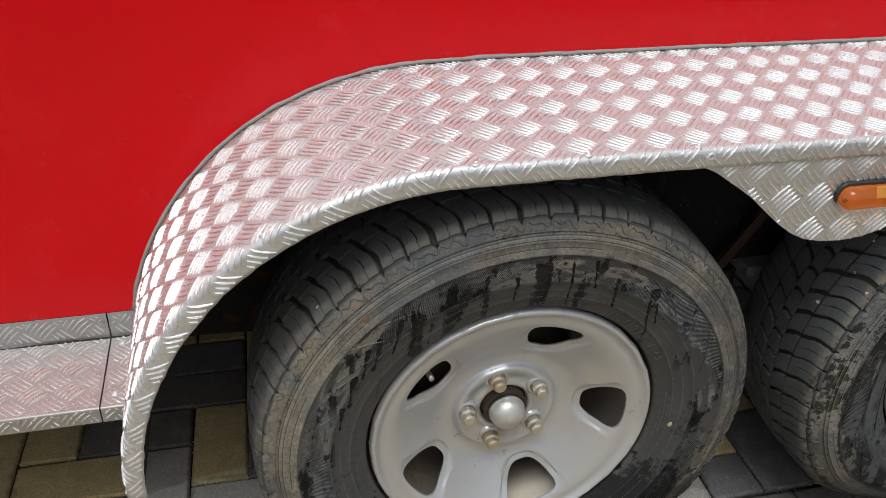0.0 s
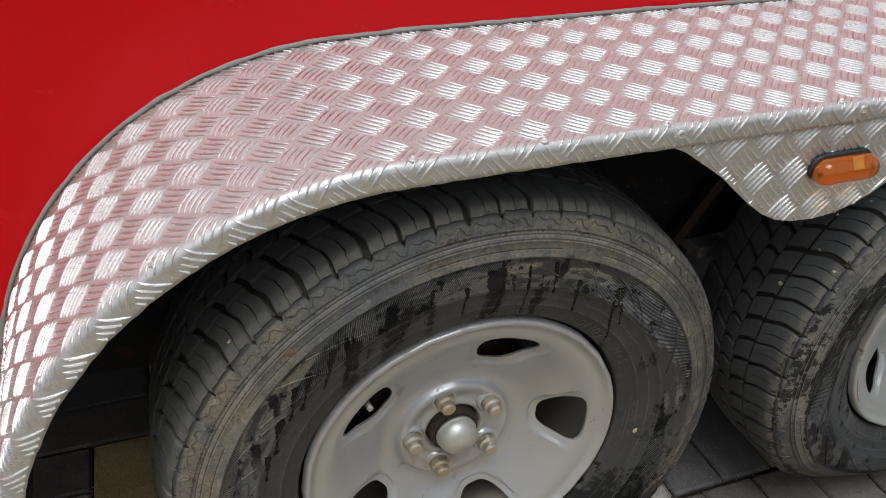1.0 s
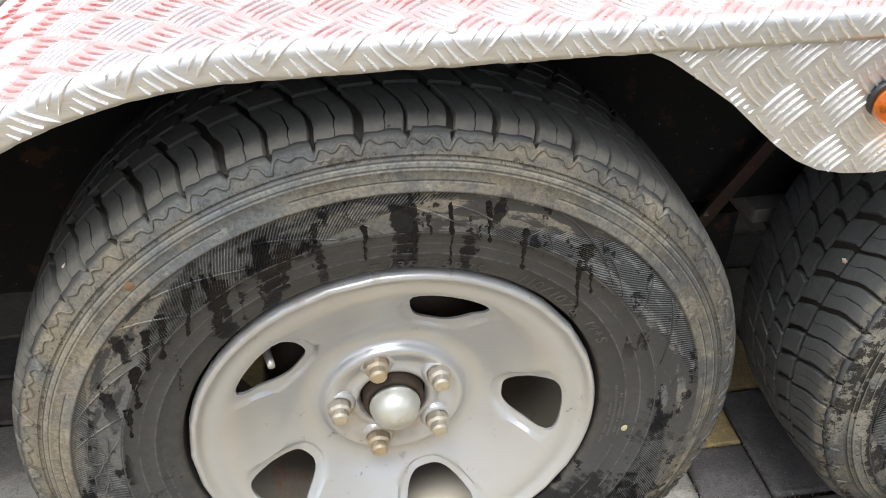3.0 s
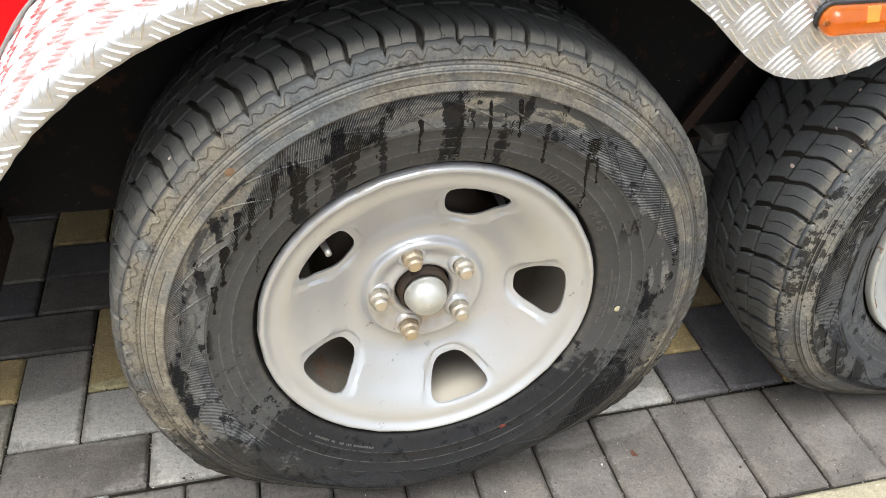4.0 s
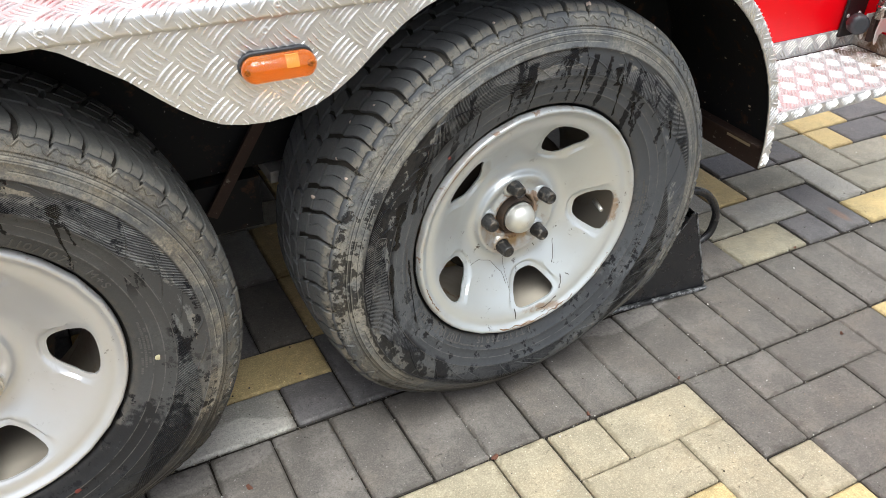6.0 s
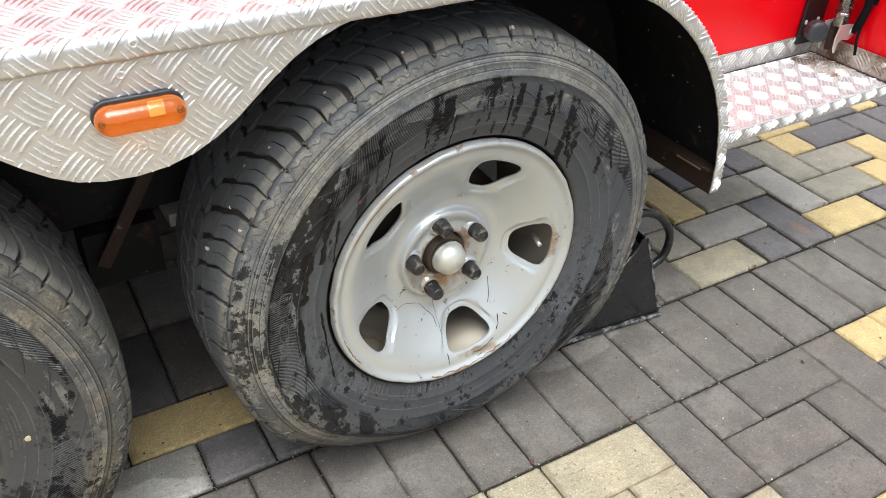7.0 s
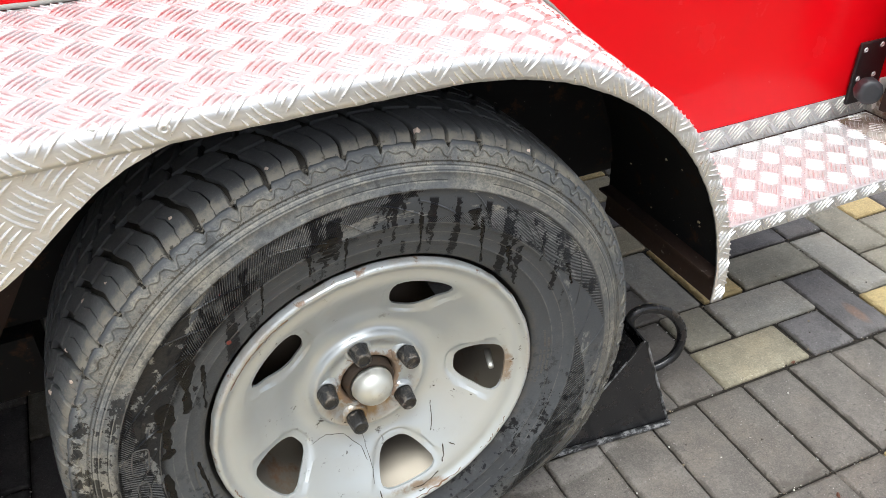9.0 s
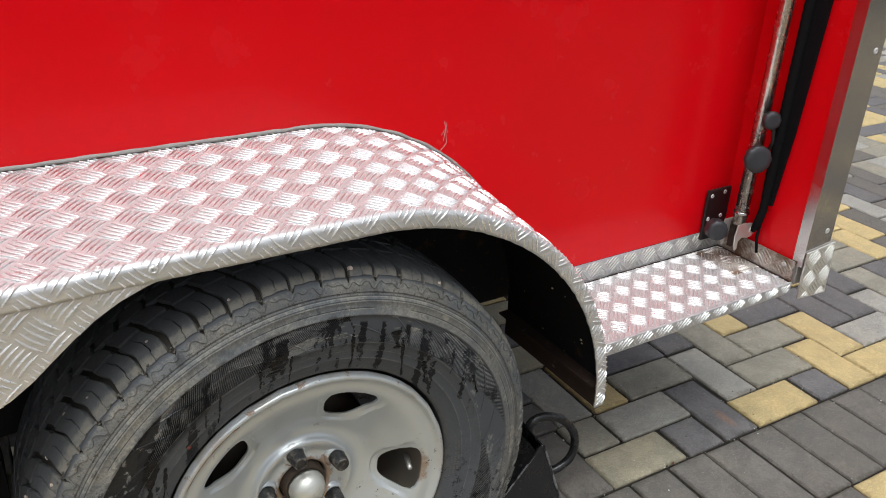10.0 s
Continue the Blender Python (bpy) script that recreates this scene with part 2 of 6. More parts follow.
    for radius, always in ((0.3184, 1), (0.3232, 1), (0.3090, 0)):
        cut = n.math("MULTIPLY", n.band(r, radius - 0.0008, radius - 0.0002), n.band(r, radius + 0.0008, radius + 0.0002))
        # a painted highlight along the inner edge of each cut
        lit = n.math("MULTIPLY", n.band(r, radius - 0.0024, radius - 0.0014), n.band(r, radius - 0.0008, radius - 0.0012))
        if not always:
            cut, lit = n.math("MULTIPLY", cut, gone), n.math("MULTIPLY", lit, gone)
        groove_shade = n.math("MAXIMUM", groove_shade, cut)
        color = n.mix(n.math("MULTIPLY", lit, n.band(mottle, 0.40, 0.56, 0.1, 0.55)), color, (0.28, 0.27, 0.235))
    # thin rings lightened in the colour as highlights on the moulded edges
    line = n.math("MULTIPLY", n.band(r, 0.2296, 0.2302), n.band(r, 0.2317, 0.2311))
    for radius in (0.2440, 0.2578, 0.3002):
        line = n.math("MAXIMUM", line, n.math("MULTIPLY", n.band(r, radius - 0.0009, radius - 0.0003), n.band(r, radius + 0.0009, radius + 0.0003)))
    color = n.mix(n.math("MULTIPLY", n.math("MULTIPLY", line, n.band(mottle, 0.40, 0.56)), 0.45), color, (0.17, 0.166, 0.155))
    color = n.mix(n.math("MULTIPLY", groove_shade, 0.65), color, (0.006, 0.006, 0.006))
    # groove floors between the blocks get their shade from this darker colour
    deep_shade = n.math("MULTIPLY", n.band(r, 0.3330, 0.3360), n.band(n.math("SUBTRACT", sep.outputs[1], n.math("MULTIPLY", n.math("SUBTRACT", r, 0.3268), 0.47)), -0.0405, -0.0395))
    color = n.mix(deep_shade, color, n.mix(mottle, (0.020, 0.018, 0.016), (0.062, 0.055, 0.045)))
    # dark brown towards the bottom of the tyre, with a ragged upper limit
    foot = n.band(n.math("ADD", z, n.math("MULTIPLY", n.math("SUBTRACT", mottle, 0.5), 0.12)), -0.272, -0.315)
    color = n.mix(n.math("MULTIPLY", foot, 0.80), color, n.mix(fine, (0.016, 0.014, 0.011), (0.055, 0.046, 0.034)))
    height = n.math("ADD", n.math("MULTIPLY", n.math("MULTIPLY", hatch, in_band), n.math("MULTIPLY", skip, 0.5)), n.math("ADD", n.math("MULTIPLY", fine, 0.35), n.math("MULTIPLY", mottle, 0.5)))
    return n.done(color, n.math("SUBTRACT", n.band(wet, 0.0, 1.0, 0.54, 0.32), n.math("MULTIPLY", dust, -0.12)), 0.0, n.bump(height, 0.6, 0.0014), Specular_IOR_Level=n.band(wet, 0.0, 1.0, 0.22, 0.10))


def rubber_tread(name, mud, tone):
    """Block rubber: grey and matt on the wearing face, with dried mud crusted on the shoulder."""
    n = Nodes(name)
    cloud = n.noise(17, 9, 0.7)
    fine = n.noise(120, 7, 0.75)
    sep = n.add("SeparateXYZ", Vector=n.coords())
    color = n.mix(n.band(cloud, 0.40, 0.66, 0.0, 0.5), tone, tuple(c * 1.55 for c in tone))
    color = n.mix(n.band(n.noise(260, 3, 0.6), 0.58, 0.70, 0.0, 0.35), color, (0.16, 0.155, 0.145))
    edge = n.band(n.math("ADD", sep.outputs[1], n.math("MULTIPLY", n.math("SUBTRACT", fine, 0.5), 0.03)), -0.018, -0.027)
    crust = n.math("MULTIPLY", n.math("MULTIPLY", edge, mud), n.band(n.noise(40, 7, 0.72), 0.34, 0.58, 0.1, 0.9))
    color = n.mix(crust, color, n.mix(fine, (0.130, 0.119, 0.098), (0.240, 0.220, 0.180)))
    # near-black ragged patches on the shoulder, from just above hub height down
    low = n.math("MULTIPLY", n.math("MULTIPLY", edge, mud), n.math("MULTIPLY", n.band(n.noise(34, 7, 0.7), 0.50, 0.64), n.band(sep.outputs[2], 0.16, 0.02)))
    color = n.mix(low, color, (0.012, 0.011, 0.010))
    return n.done(color, n.band(fine, 0.3, 0.7, 0.55, 0.72), 0.0, n.bump(fine, 0.45, 0.0012), Specular_IOR_Level=0.32)


def concrete(name, color, shade):
    """A pressed concrete block: fine sand, sparse pits, a few pale grains, damp clouds and rubbed patches."""
    n = Nodes(name)
    rnd = n.add("ObjectInfo").outputs["Random"]
    isle = n.add("NewGeometry").outputs["Random Per Island"]
    vary = n.math("FRACT", n.math("ADD", rnd, isle))
    at = n.add("VectorMath")
    n.put(at.inputs[0], n.coords("Object"))
    n.put(at.inputs[1], n.add("CombineXYZ", X=n.math("MULTIPLY", rnd, 40.0), Y=n.math("MULTIPLY", rnd, 17.0), Z=0.0).outputs[0])
    at = at.outputs[0]
    sand = n.noise(330, 4.0, 0.72, at)
    grit = n.noise(200, 2.0, 0.6, at)
    pores = n.math("MULTIPLY", n.band(n.noise(210, 4, 0.62, n.add("Mapping", Vector=at, Location=(3.1, 1.7, 0.4)).outputs[0]), 0.405, 0.345), n.band(n.noise(40, 3, 0.6, at), 0.42, 0.58, 0.25, 1.0))
    cloud = n.noise(16, 7, 0.62, at)
    warm = n.noise(7, 4, 0.6, n.add("Mapping", Vector=at, Location=(1.1, 6.7, 0.0)).outputs[0])
    tone = n.mix(vary, color, shade)
    tone = n.mix(n.band(warm, 0.40, 0.68, 0.0, 0.45), tone, (color[0] * 1.22, color[1] * 1.08, color[2] * 0.94))
    tone = n.mix(n.band(cloud, 0.38, 0.62, 0.0, 0.75), tone, tuple(c * 0.68 for c in color))
    tone = n.mix(n.band(n.noise(55, 8, 0.72, at), 0.52, 0.68, 0.0, 0.45), tone, tuple(c * 1.40 + 0.01 for c in color))
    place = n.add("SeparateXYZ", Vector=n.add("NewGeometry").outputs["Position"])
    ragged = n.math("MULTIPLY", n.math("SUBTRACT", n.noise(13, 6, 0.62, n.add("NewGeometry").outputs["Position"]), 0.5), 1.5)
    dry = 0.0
    for px, py, rx, ry in ((0.27, 0.075, 0.17, 0.062), (1.13, 0.080, 0.14, 0.070), (-0.16, 0.070, 0.29, 0.055), (-0.41, 0.245, 0.19, 0.070), (-0.335, 0.115, 0.065, 0.060)):     # spots that the rain did not reach; the last two also lighten shaded pavers
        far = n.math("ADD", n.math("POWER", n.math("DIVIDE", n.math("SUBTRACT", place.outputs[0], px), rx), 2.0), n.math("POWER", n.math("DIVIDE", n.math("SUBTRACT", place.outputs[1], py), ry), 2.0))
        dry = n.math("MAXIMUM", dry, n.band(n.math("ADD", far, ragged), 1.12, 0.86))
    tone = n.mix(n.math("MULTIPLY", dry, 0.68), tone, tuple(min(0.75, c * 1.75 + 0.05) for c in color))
    far = n.math("ADD", n.math("POWER", n.math("DIVIDE", n.math("SUBTRACT", place.outputs[0], 1.885), 0.016), 2.0), n.math("POWER", n.math("DIVIDE", n.math("SUBTRACT", place.outputs[1], 0.115), 0.040), 2.0))
    tone = n.mix(n.band(n.math("ADD", far, ragged), 1.2, 0.2, 0.0, 0.55), tone, (0.34, 0.185, 0.105))      # an old rust spot
    tone = n.mix(n.band(n.noise(120, 6, 0.75, at), 0.40, 0.60, 0.35, 0.0), tone, tuple(c * 0.58 for c in color))
    tone = n.mix(n.band(sand, 0.50, 0.64, 0.0, 0.42), tone, tuple(c * 1.50 + 0.012 for c in color))
    tone = n.mix(n.band(sand, 0.48, 0.35, 0.0, 0.50), tone, tuple(c * 0.55 for c in color))
    tone = n.mix(n.band(grit, 0.68, 0.72, 0.0, 0.7), tone, tuple(min(1, c * 1.5 + 0.20) for c in color))
    tone = n.mix(n.math("MULTIPLY", pores, 0.60), tone, tuple(c * 0.35 for c in color))
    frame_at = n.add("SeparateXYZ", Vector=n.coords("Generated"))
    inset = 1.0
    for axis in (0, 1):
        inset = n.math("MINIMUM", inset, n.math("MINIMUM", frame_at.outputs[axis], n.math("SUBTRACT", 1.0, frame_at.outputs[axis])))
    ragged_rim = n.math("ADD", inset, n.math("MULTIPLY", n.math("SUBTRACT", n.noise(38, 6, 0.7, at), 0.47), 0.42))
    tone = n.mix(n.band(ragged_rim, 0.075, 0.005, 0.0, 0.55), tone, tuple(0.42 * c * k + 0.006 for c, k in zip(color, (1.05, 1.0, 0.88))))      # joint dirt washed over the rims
    height = n.math("SUBTRACT", n.math("ADD", n.math("MULTIPLY", sand, 0.5), n.math("MULTIPLY", cloud, 0.6)), n.math("MULTIPLY", pores, 0.8))
    return n.done(tone, n.band(cloud, 0.3, 0.7, 0.85, 0.55), 0.0, n.bump(height, 1.0, 0.0026), Specular_IOR_Level=0.30)


def joint_sand():
    n = Nodes("joint_sand")
    color = n.mix(n.noise(60, 8, 0.7), (0.006, 0.005, 0.004), (0.034, 0.026, 0.018))
    return n.done(color, 0.95, 0.0, n.bump(n.noise(300, 6), 0.8, 0.003))


def black_paint(name="black_paint", rust=0.3, rough=0.42, base=0.012):
    n = Nodes(name)
    spots = n.math("MULTIPLY", n.band(n.noise(26, 8, 0.72), 0.55, 0.66), rust)
    chips = n.math("MULTIPLY", n.band(n.noise(130, 6, 0.7), 0.66, 0.70), rust)
    color = n.mix(chips, n.mix(spots, (base, base, base * 1.08), (0.075 * base / 0.012, 0.042 * base / 0.012, 0.025 * base / 0.012)), (0.30, 0.28, 0.26))
    return n.done(color, n.math("ADD", rough, n.math("MULTIPLY", spots, 0.35)), 0.0, n.bump(n.noise(180, 6), 0.25, 0.001), Specular_IOR_Level=0.5 if base > 0.01 else 0.15)


def scuffed_cap():
    """Black plastic rubbed brown and pale at the edges."""
    n = Nodes("scuffed_black")
    rub = n.band(n.noise(95, 7, 0.72), 0.52, 0.62, 0.0, 0.8)
    color = n.mix(rub, n.mix(n.noise(30, 4), (0.012, 0.012, 0.013), (0.030, 0.029, 0.028)), n.mix(n.noise(260, 4), (0.075, 0.055, 0.040), (0.26, 0.235, 0.20)))
    return n.done(color, n.band(rub, 0.0, 0.8, 0.36, 0.75), 0.0, n.bump(n.noise(190, 6, 0.7), 0.7, 0.0016))


def rust_iron():
    n = Nodes("rusty_iron")
    color = n.mix(n.noise(24, 8, 0.7), (0.010, 0.0065, 0.005), (0.050, 0.022, 0.012))
    color = n.mix(n.band(n.noise(110, 6), 0.62, 0.70, 0, 0.6), color, (0.22, 0.19, 0.16))
    return n.done(color, 0.8, 0.0, n.bump(n.noise(140, 7), 0.6, 0.0015))


def chipped_edge():
    """A black edge with the paint knocked off to pale bare metal in places."""
    n = Nodes("chipped_edge")
    bare = n.band(n.noise(60, 9, 0.75), 0.46, 0.56, 0.0, 0.8)
    color = n.mix(bare, (0.012, 0.012, 0.013), n.mix(n.noise(140, 5), (0.15, 0.155, 0.16), (0.42, 0.42, 0.42)))
    return n.done(color, n.band(bare, 0, 1, 0.4, 0.55), 0.0, n.bump(n.noise(220, 6), 0.6, 0.0012))


def loose_grit():
    n = Nodes("loose_grit")
    isle = n.add("NewGeometry").outputs["Random Per Island"]
    color = n.mix(n.band(isle, 0.45, 0.60), (0.05, 0.04, 0.03), (0.26, 0.21, 0.15))
    color = n.mix(n.band(isle, 0.76, 0.82), color, (0.62, 0.60, 0.55))
    return n.done(color, 0.9, 0.0)


def mud_lumps():
    n = Nodes("mud_crust")
    isle = n.add("NewGeometry").outputs["Random Per Island"]
    color = n.mix(n.band(isle, 0.30, 0.62), (0.035, 0.031, 0.026), (0.165, 0.148, 0.118))
    return n.done(n.mix(n.noise(150, 5, 0.7), color, (0.09, 0.082, 0.066)), 0.92, 0.0, n.bump(n.noise(500, 4), 0.6, 0.001))


def wet_rubber():
    n = Nodes("wet_rubber")
    return n.done(n.mix(n.noise(90, 5), (0.004, 0.004, 0.005), (0.008, 0.008, 0.009)), n.band(n.noise(60, 5), 0.35, 0.65, 0.22, 0.42), 0.0, n.bump(n.noise(210, 4), 0.25, 0.0008), Specular_IOR_Level=0.16)


def plastic(name, color, rough, gloss=0.5):
    n = Nodes(name)
    return n.done(n.mix(n.noise(40, 6), color, tuple(c * 0.7 for c in color)), n.band(n.noise(80, 5), 0.3, 0.7, rough, rough + 0.12), 0.0, n.bump(n.noise(200, 4), 0.1, 0.0005), Specular_IOR_Level=gloss)


def amber():
    n = Nodes("amber_lens")
    ribs = n.math("SINE", n.math("MULTIPLY", n.add("SeparateXYZ", Vector=n.coords()).outputs[0], 900.0))
    return n.done(n.mix(n.noise(25, 5), (1.0, 0.42, 0.025), (1.0, 0.28, 0.008)), 0.07, 0.0, n.bump(ribs, 0.15, 0.0008), Transmission_Weight=0.90, IOR=1.36, Coat_Weight=0.7)


RED = red_paint()
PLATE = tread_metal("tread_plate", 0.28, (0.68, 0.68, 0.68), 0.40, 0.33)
# same metal as the plate, whitened to stand for glints on the bars
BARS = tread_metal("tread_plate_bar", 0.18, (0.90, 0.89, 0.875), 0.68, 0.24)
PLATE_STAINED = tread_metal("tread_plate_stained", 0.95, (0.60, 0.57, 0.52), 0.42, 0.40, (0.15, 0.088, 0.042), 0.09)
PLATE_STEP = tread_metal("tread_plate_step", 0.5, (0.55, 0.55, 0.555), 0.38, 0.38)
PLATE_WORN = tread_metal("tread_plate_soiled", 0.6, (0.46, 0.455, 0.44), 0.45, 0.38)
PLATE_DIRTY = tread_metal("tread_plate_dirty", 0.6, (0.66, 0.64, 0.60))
ALU = steel("aluminium_rivet", (0.74, 0.73, 0.71), 0.48, 0.5)
STAINLESS = steel("stainless_steel", (0.52, 0.51, 0.50), 0.17)
TUBESTEEL = steel("dull_stainless_tube", (0.66, 0.60, 0.54), 0.22, 0.95, 0.12, 40)
GALV = steel("galvanised_steel", (0.68, 0.66, 0.62), 0.38, 0.7, 0.35, 26)
PALEZINC = steel("pale_zinc", (0.68, 0.62, 0.52), 0.38, 0.8, 0.3, 60)
ZINC = steel("yellow_zinc", (0.62, 0.52, 0.38), 0.38, 0.8, 0.35, 60)
CAPSTEEL = steel("hub_cap_metal", (0.70, 0.70, 0.645), 0.46, 0.7, 0.30, 40)
BARREL = steel("wheel_barrel_steel", (0.31, 0.275, 0.225), 0.40, 0.55, 0.9, 14)
BORE = steel("rusty_bore", (0.050, 0.034, 0.023), 0.7, 0.2, 0.30, 30)
NUTBLACK = scuffed_cap()
HUBDARK = steel("hub_bore", (0.06, 0.045, 0.033), 0.6, 0.4, 0.9, 22)
WHEEL_A = wheel_paint("silver_lacquer", 0.55, (0.54, 0.545, 0.55))
WHEEL_B = wheel_paint("silver_lacquer_rusted", 1.25, (0.52, 0.55, 0.555))
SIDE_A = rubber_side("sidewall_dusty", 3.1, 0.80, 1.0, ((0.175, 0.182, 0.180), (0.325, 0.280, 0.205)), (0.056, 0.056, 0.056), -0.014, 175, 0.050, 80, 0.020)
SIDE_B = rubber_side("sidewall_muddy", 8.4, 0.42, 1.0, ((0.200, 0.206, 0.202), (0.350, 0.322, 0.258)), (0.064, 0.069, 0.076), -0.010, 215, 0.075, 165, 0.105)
# rib rubber, lighter than the sidewall in place of light on the crests
RIB_A = rubber_side("sidewall_rib_dusty", 3.1, 0.8, 1.0, ((0.26, 0.26, 0.25), (0.31, 0.285, 0.24)), (0.150, 0.150, 0.145))
RIB_B = rubber_side("sidewall_rib_muddy", 8.4, 0.8, 0.75, ((0.17, 0.17, 0.165), (0.20, 0.185, 0.16)), (0.095, 0.096, 0.098))
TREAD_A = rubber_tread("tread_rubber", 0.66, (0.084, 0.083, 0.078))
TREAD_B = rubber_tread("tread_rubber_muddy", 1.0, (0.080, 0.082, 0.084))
BLACK = black_paint()
CHOCK = black_paint("chock_black_paint", 0.12, 0.27, 0.0170)
LINER = black_paint("underbody_coating", 0.75, 0.68, 0.0098)
RUST = rust_iron()
KNOB = plastic("black_plastic", (0.035, 0.037, 0.042), 0.38)
SEALANT = plastic("grey_sealant", (0.34, 0.33, 0.305), 0.7)
SEALBLACK = plastic("black_rubber_seal", (0.006, 0.006, 0.007), 0.8, 0.15)
AMBER = amber()
AMBERBACK = plastic("orange_plastic", (0.62, 0.25, 0.05), 0.25)
LAMPSCREW = plastic("brown_screw", (0.22, 0.085, 0.03), 0.35)
WHITE = plastic("white_plastic", (0.92, 0.92, 0.86), 0.3)
SCRATCH = plastic("scratched_primer", (0.62, 0.34, 0.30), 0.7)
LEAF = plastic("dry_leaf", (0.15, 0.060, 0.035), 0.8)
STONE = plastic("pebble_stone", (0.62, 0.50, 0.42), 0.8)
LETTER = plastic("moulded_rubber", (0.095, 0.092, 0.086), 0.6)
WORN = chipped_edge()
WETRUBBER = wet_rubber()
DOT_Y = plastic("yellow_dot", (0.55, 0.52, 0.33), 0.7)
DOT_R = plastic("red_dot", (0.17, 0.035, 0.025), 0.7)
PALE_TAN = plastic("pale_tan", (0.36, 0.30, 0.20), 0.9)
MUDCRUST = mud_lumps()
GRIT = loose_grit()
STAIN_DARK = plastic("scratch_rust", (0.055, 0.038, 0.028), 0.8)
STAIN = plastic("rust_stain", (0.21, 0.125, 0.068), 0.7)
SAND = joint_sand()
PAVERS = {
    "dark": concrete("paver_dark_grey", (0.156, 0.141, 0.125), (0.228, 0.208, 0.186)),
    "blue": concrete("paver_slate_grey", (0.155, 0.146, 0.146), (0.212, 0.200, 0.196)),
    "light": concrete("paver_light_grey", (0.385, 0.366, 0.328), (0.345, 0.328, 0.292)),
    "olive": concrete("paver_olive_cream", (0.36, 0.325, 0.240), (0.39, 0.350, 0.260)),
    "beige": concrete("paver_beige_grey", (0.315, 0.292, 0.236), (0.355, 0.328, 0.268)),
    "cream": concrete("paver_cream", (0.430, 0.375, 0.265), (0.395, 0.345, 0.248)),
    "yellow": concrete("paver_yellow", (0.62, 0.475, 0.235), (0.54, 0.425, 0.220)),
}


# ---- helpers for meshes ----
def part(name, source, material, parent=None, label="", smooth=False, at=None):
    """Link a bmesh, or a (verts, faces) pair, as one mesh object under a thing or a part."""
    mesh = bpy.data.meshes.new(name)
    if isinstance(source, tuple):
        mesh.from_pydata([tuple(v) for v in source[0]], [], source[1])
        mesh.update()
    else:
        source.normal_update()
        source.to_mesh(mesh)
        source.free()
    mesh.materials.append(material)
    if smooth:
        mesh.polygons.foreach_set("use_smooth", [True] * len(mesh.polygons))
    ob = new(name, mesh)
    if at is not None:
        ob.location = at
    if parent is not None:
        ob.parent = parent
        if at is not None:
            ob.location = Vector(at) - world_place(parent)
        else:
            ob.location = -world_place(parent)
    if label:
        tagged(ob, label)
    return ob


def world_place(ob):
    place = Vector(ob.location)
    while ob.parent is not None:
        ob = ob.parent
        place += ob.location
    return place


def soft_edges(ob, width=0.002, segments=2):
    mod = ob.modifiers.new("bevel", "BEVEL")
    mod.width, mod.segments, mod.limit_method, mod.angle_limit = width, segments, "ANGLE", radians(35)
    return ob


def box(bm, x0, x1, y0, y1, z0, z1):
    vs = [bm.verts.new((x, y, z)) for z in (z0, z1) for y in (y0, y1) for x in (x0, x1)]
    for f in ((0, 2, 3, 1), (4, 5, 7, 6), (0, 1, 5, 4), (2, 6, 7, 3), (0, 4, 6, 2), (1, 3, 7, 5)):
        bm.faces.new([vs[i] for i in f])
    return bm


def slab(x0, x1, y0, y1, z0, z1):
    return box(bmesh.new(), x0, x1, y0, y1, z0, z1)


def tube(points, radius, sides=14, closed_ends=True):
    """A round bar along a line of points."""
    verts, faces = [], []
    pts = [Vector(p) for p in points]
    side = None
    for k, p in enumerate(pts):
        way = (pts[min(k + 1, len(pts) - 1)] - pts[max(k - 1, 0)]).normalized()
        if side is None:
            side = way.orthogonal().normalized()
        side = (side - way * side.dot(way)).normalized()
        up = way.cross(side)
        rad = radius[k] if isinstance(radius, (list, tuple)) else radius
        for i in range(sides):
            a = 2 * math.pi * i / sides
            verts.append(p + rad * (math.cos(a) * side + math.sin(a) * up))
    for k in range(len(pts) - 1):
        for i in range(sides):
            j = (i + 1) % sides
            faces.append((k * sides + i, k * sides + j, (k + 1) * sides + j, (k + 1) * sides + i))
    if closed_ends:
        faces.append(tuple(range(sides))[::-1])
        faces.append(tuple((len(pts) - 1) * sides + i for i in range(sides)))
    return verts, faces


def revolve(profile, steps, closed=False):
    """Turn a line of (radius, y) about the y axis."""
    verts, faces, n = [], [], len(profile)
    for k in range(steps):
        a = 2 * math.pi * k / steps
        for r, y in profile:
            verts.append(Vector((r * math.cos(a), y, r * math.sin(a))))
    for k in range(steps):
        k2 = (k + 1) % steps
        for i in range(n if closed else n - 1):
            i2 = (i + 1) % n
            faces.append((k * n + i, k * n + i2, k2 * n + i2, k2 * n + i))
    return verts, faces


def prism(outline, y0, y1):
    """A flat outline of (x, z), given thickness from y0 to y1."""
    bm = bmesh.new()
    front = [bm.verts.new((x, y0, z)) for x, z in outline]
    back = [bm.verts.new((x, y1, z)) for x, z in outline]
    bm.faces.new(front)
    bm.faces.new(back[::-1])
    for i in range(len(outline)):
        j = (i + 1) % len(outline)
        bm.faces.new((front[j], front[i], back[i], back[j]))
    bmesh.ops.recalc_face_normals(bm, faces=bm.faces)
    return bm


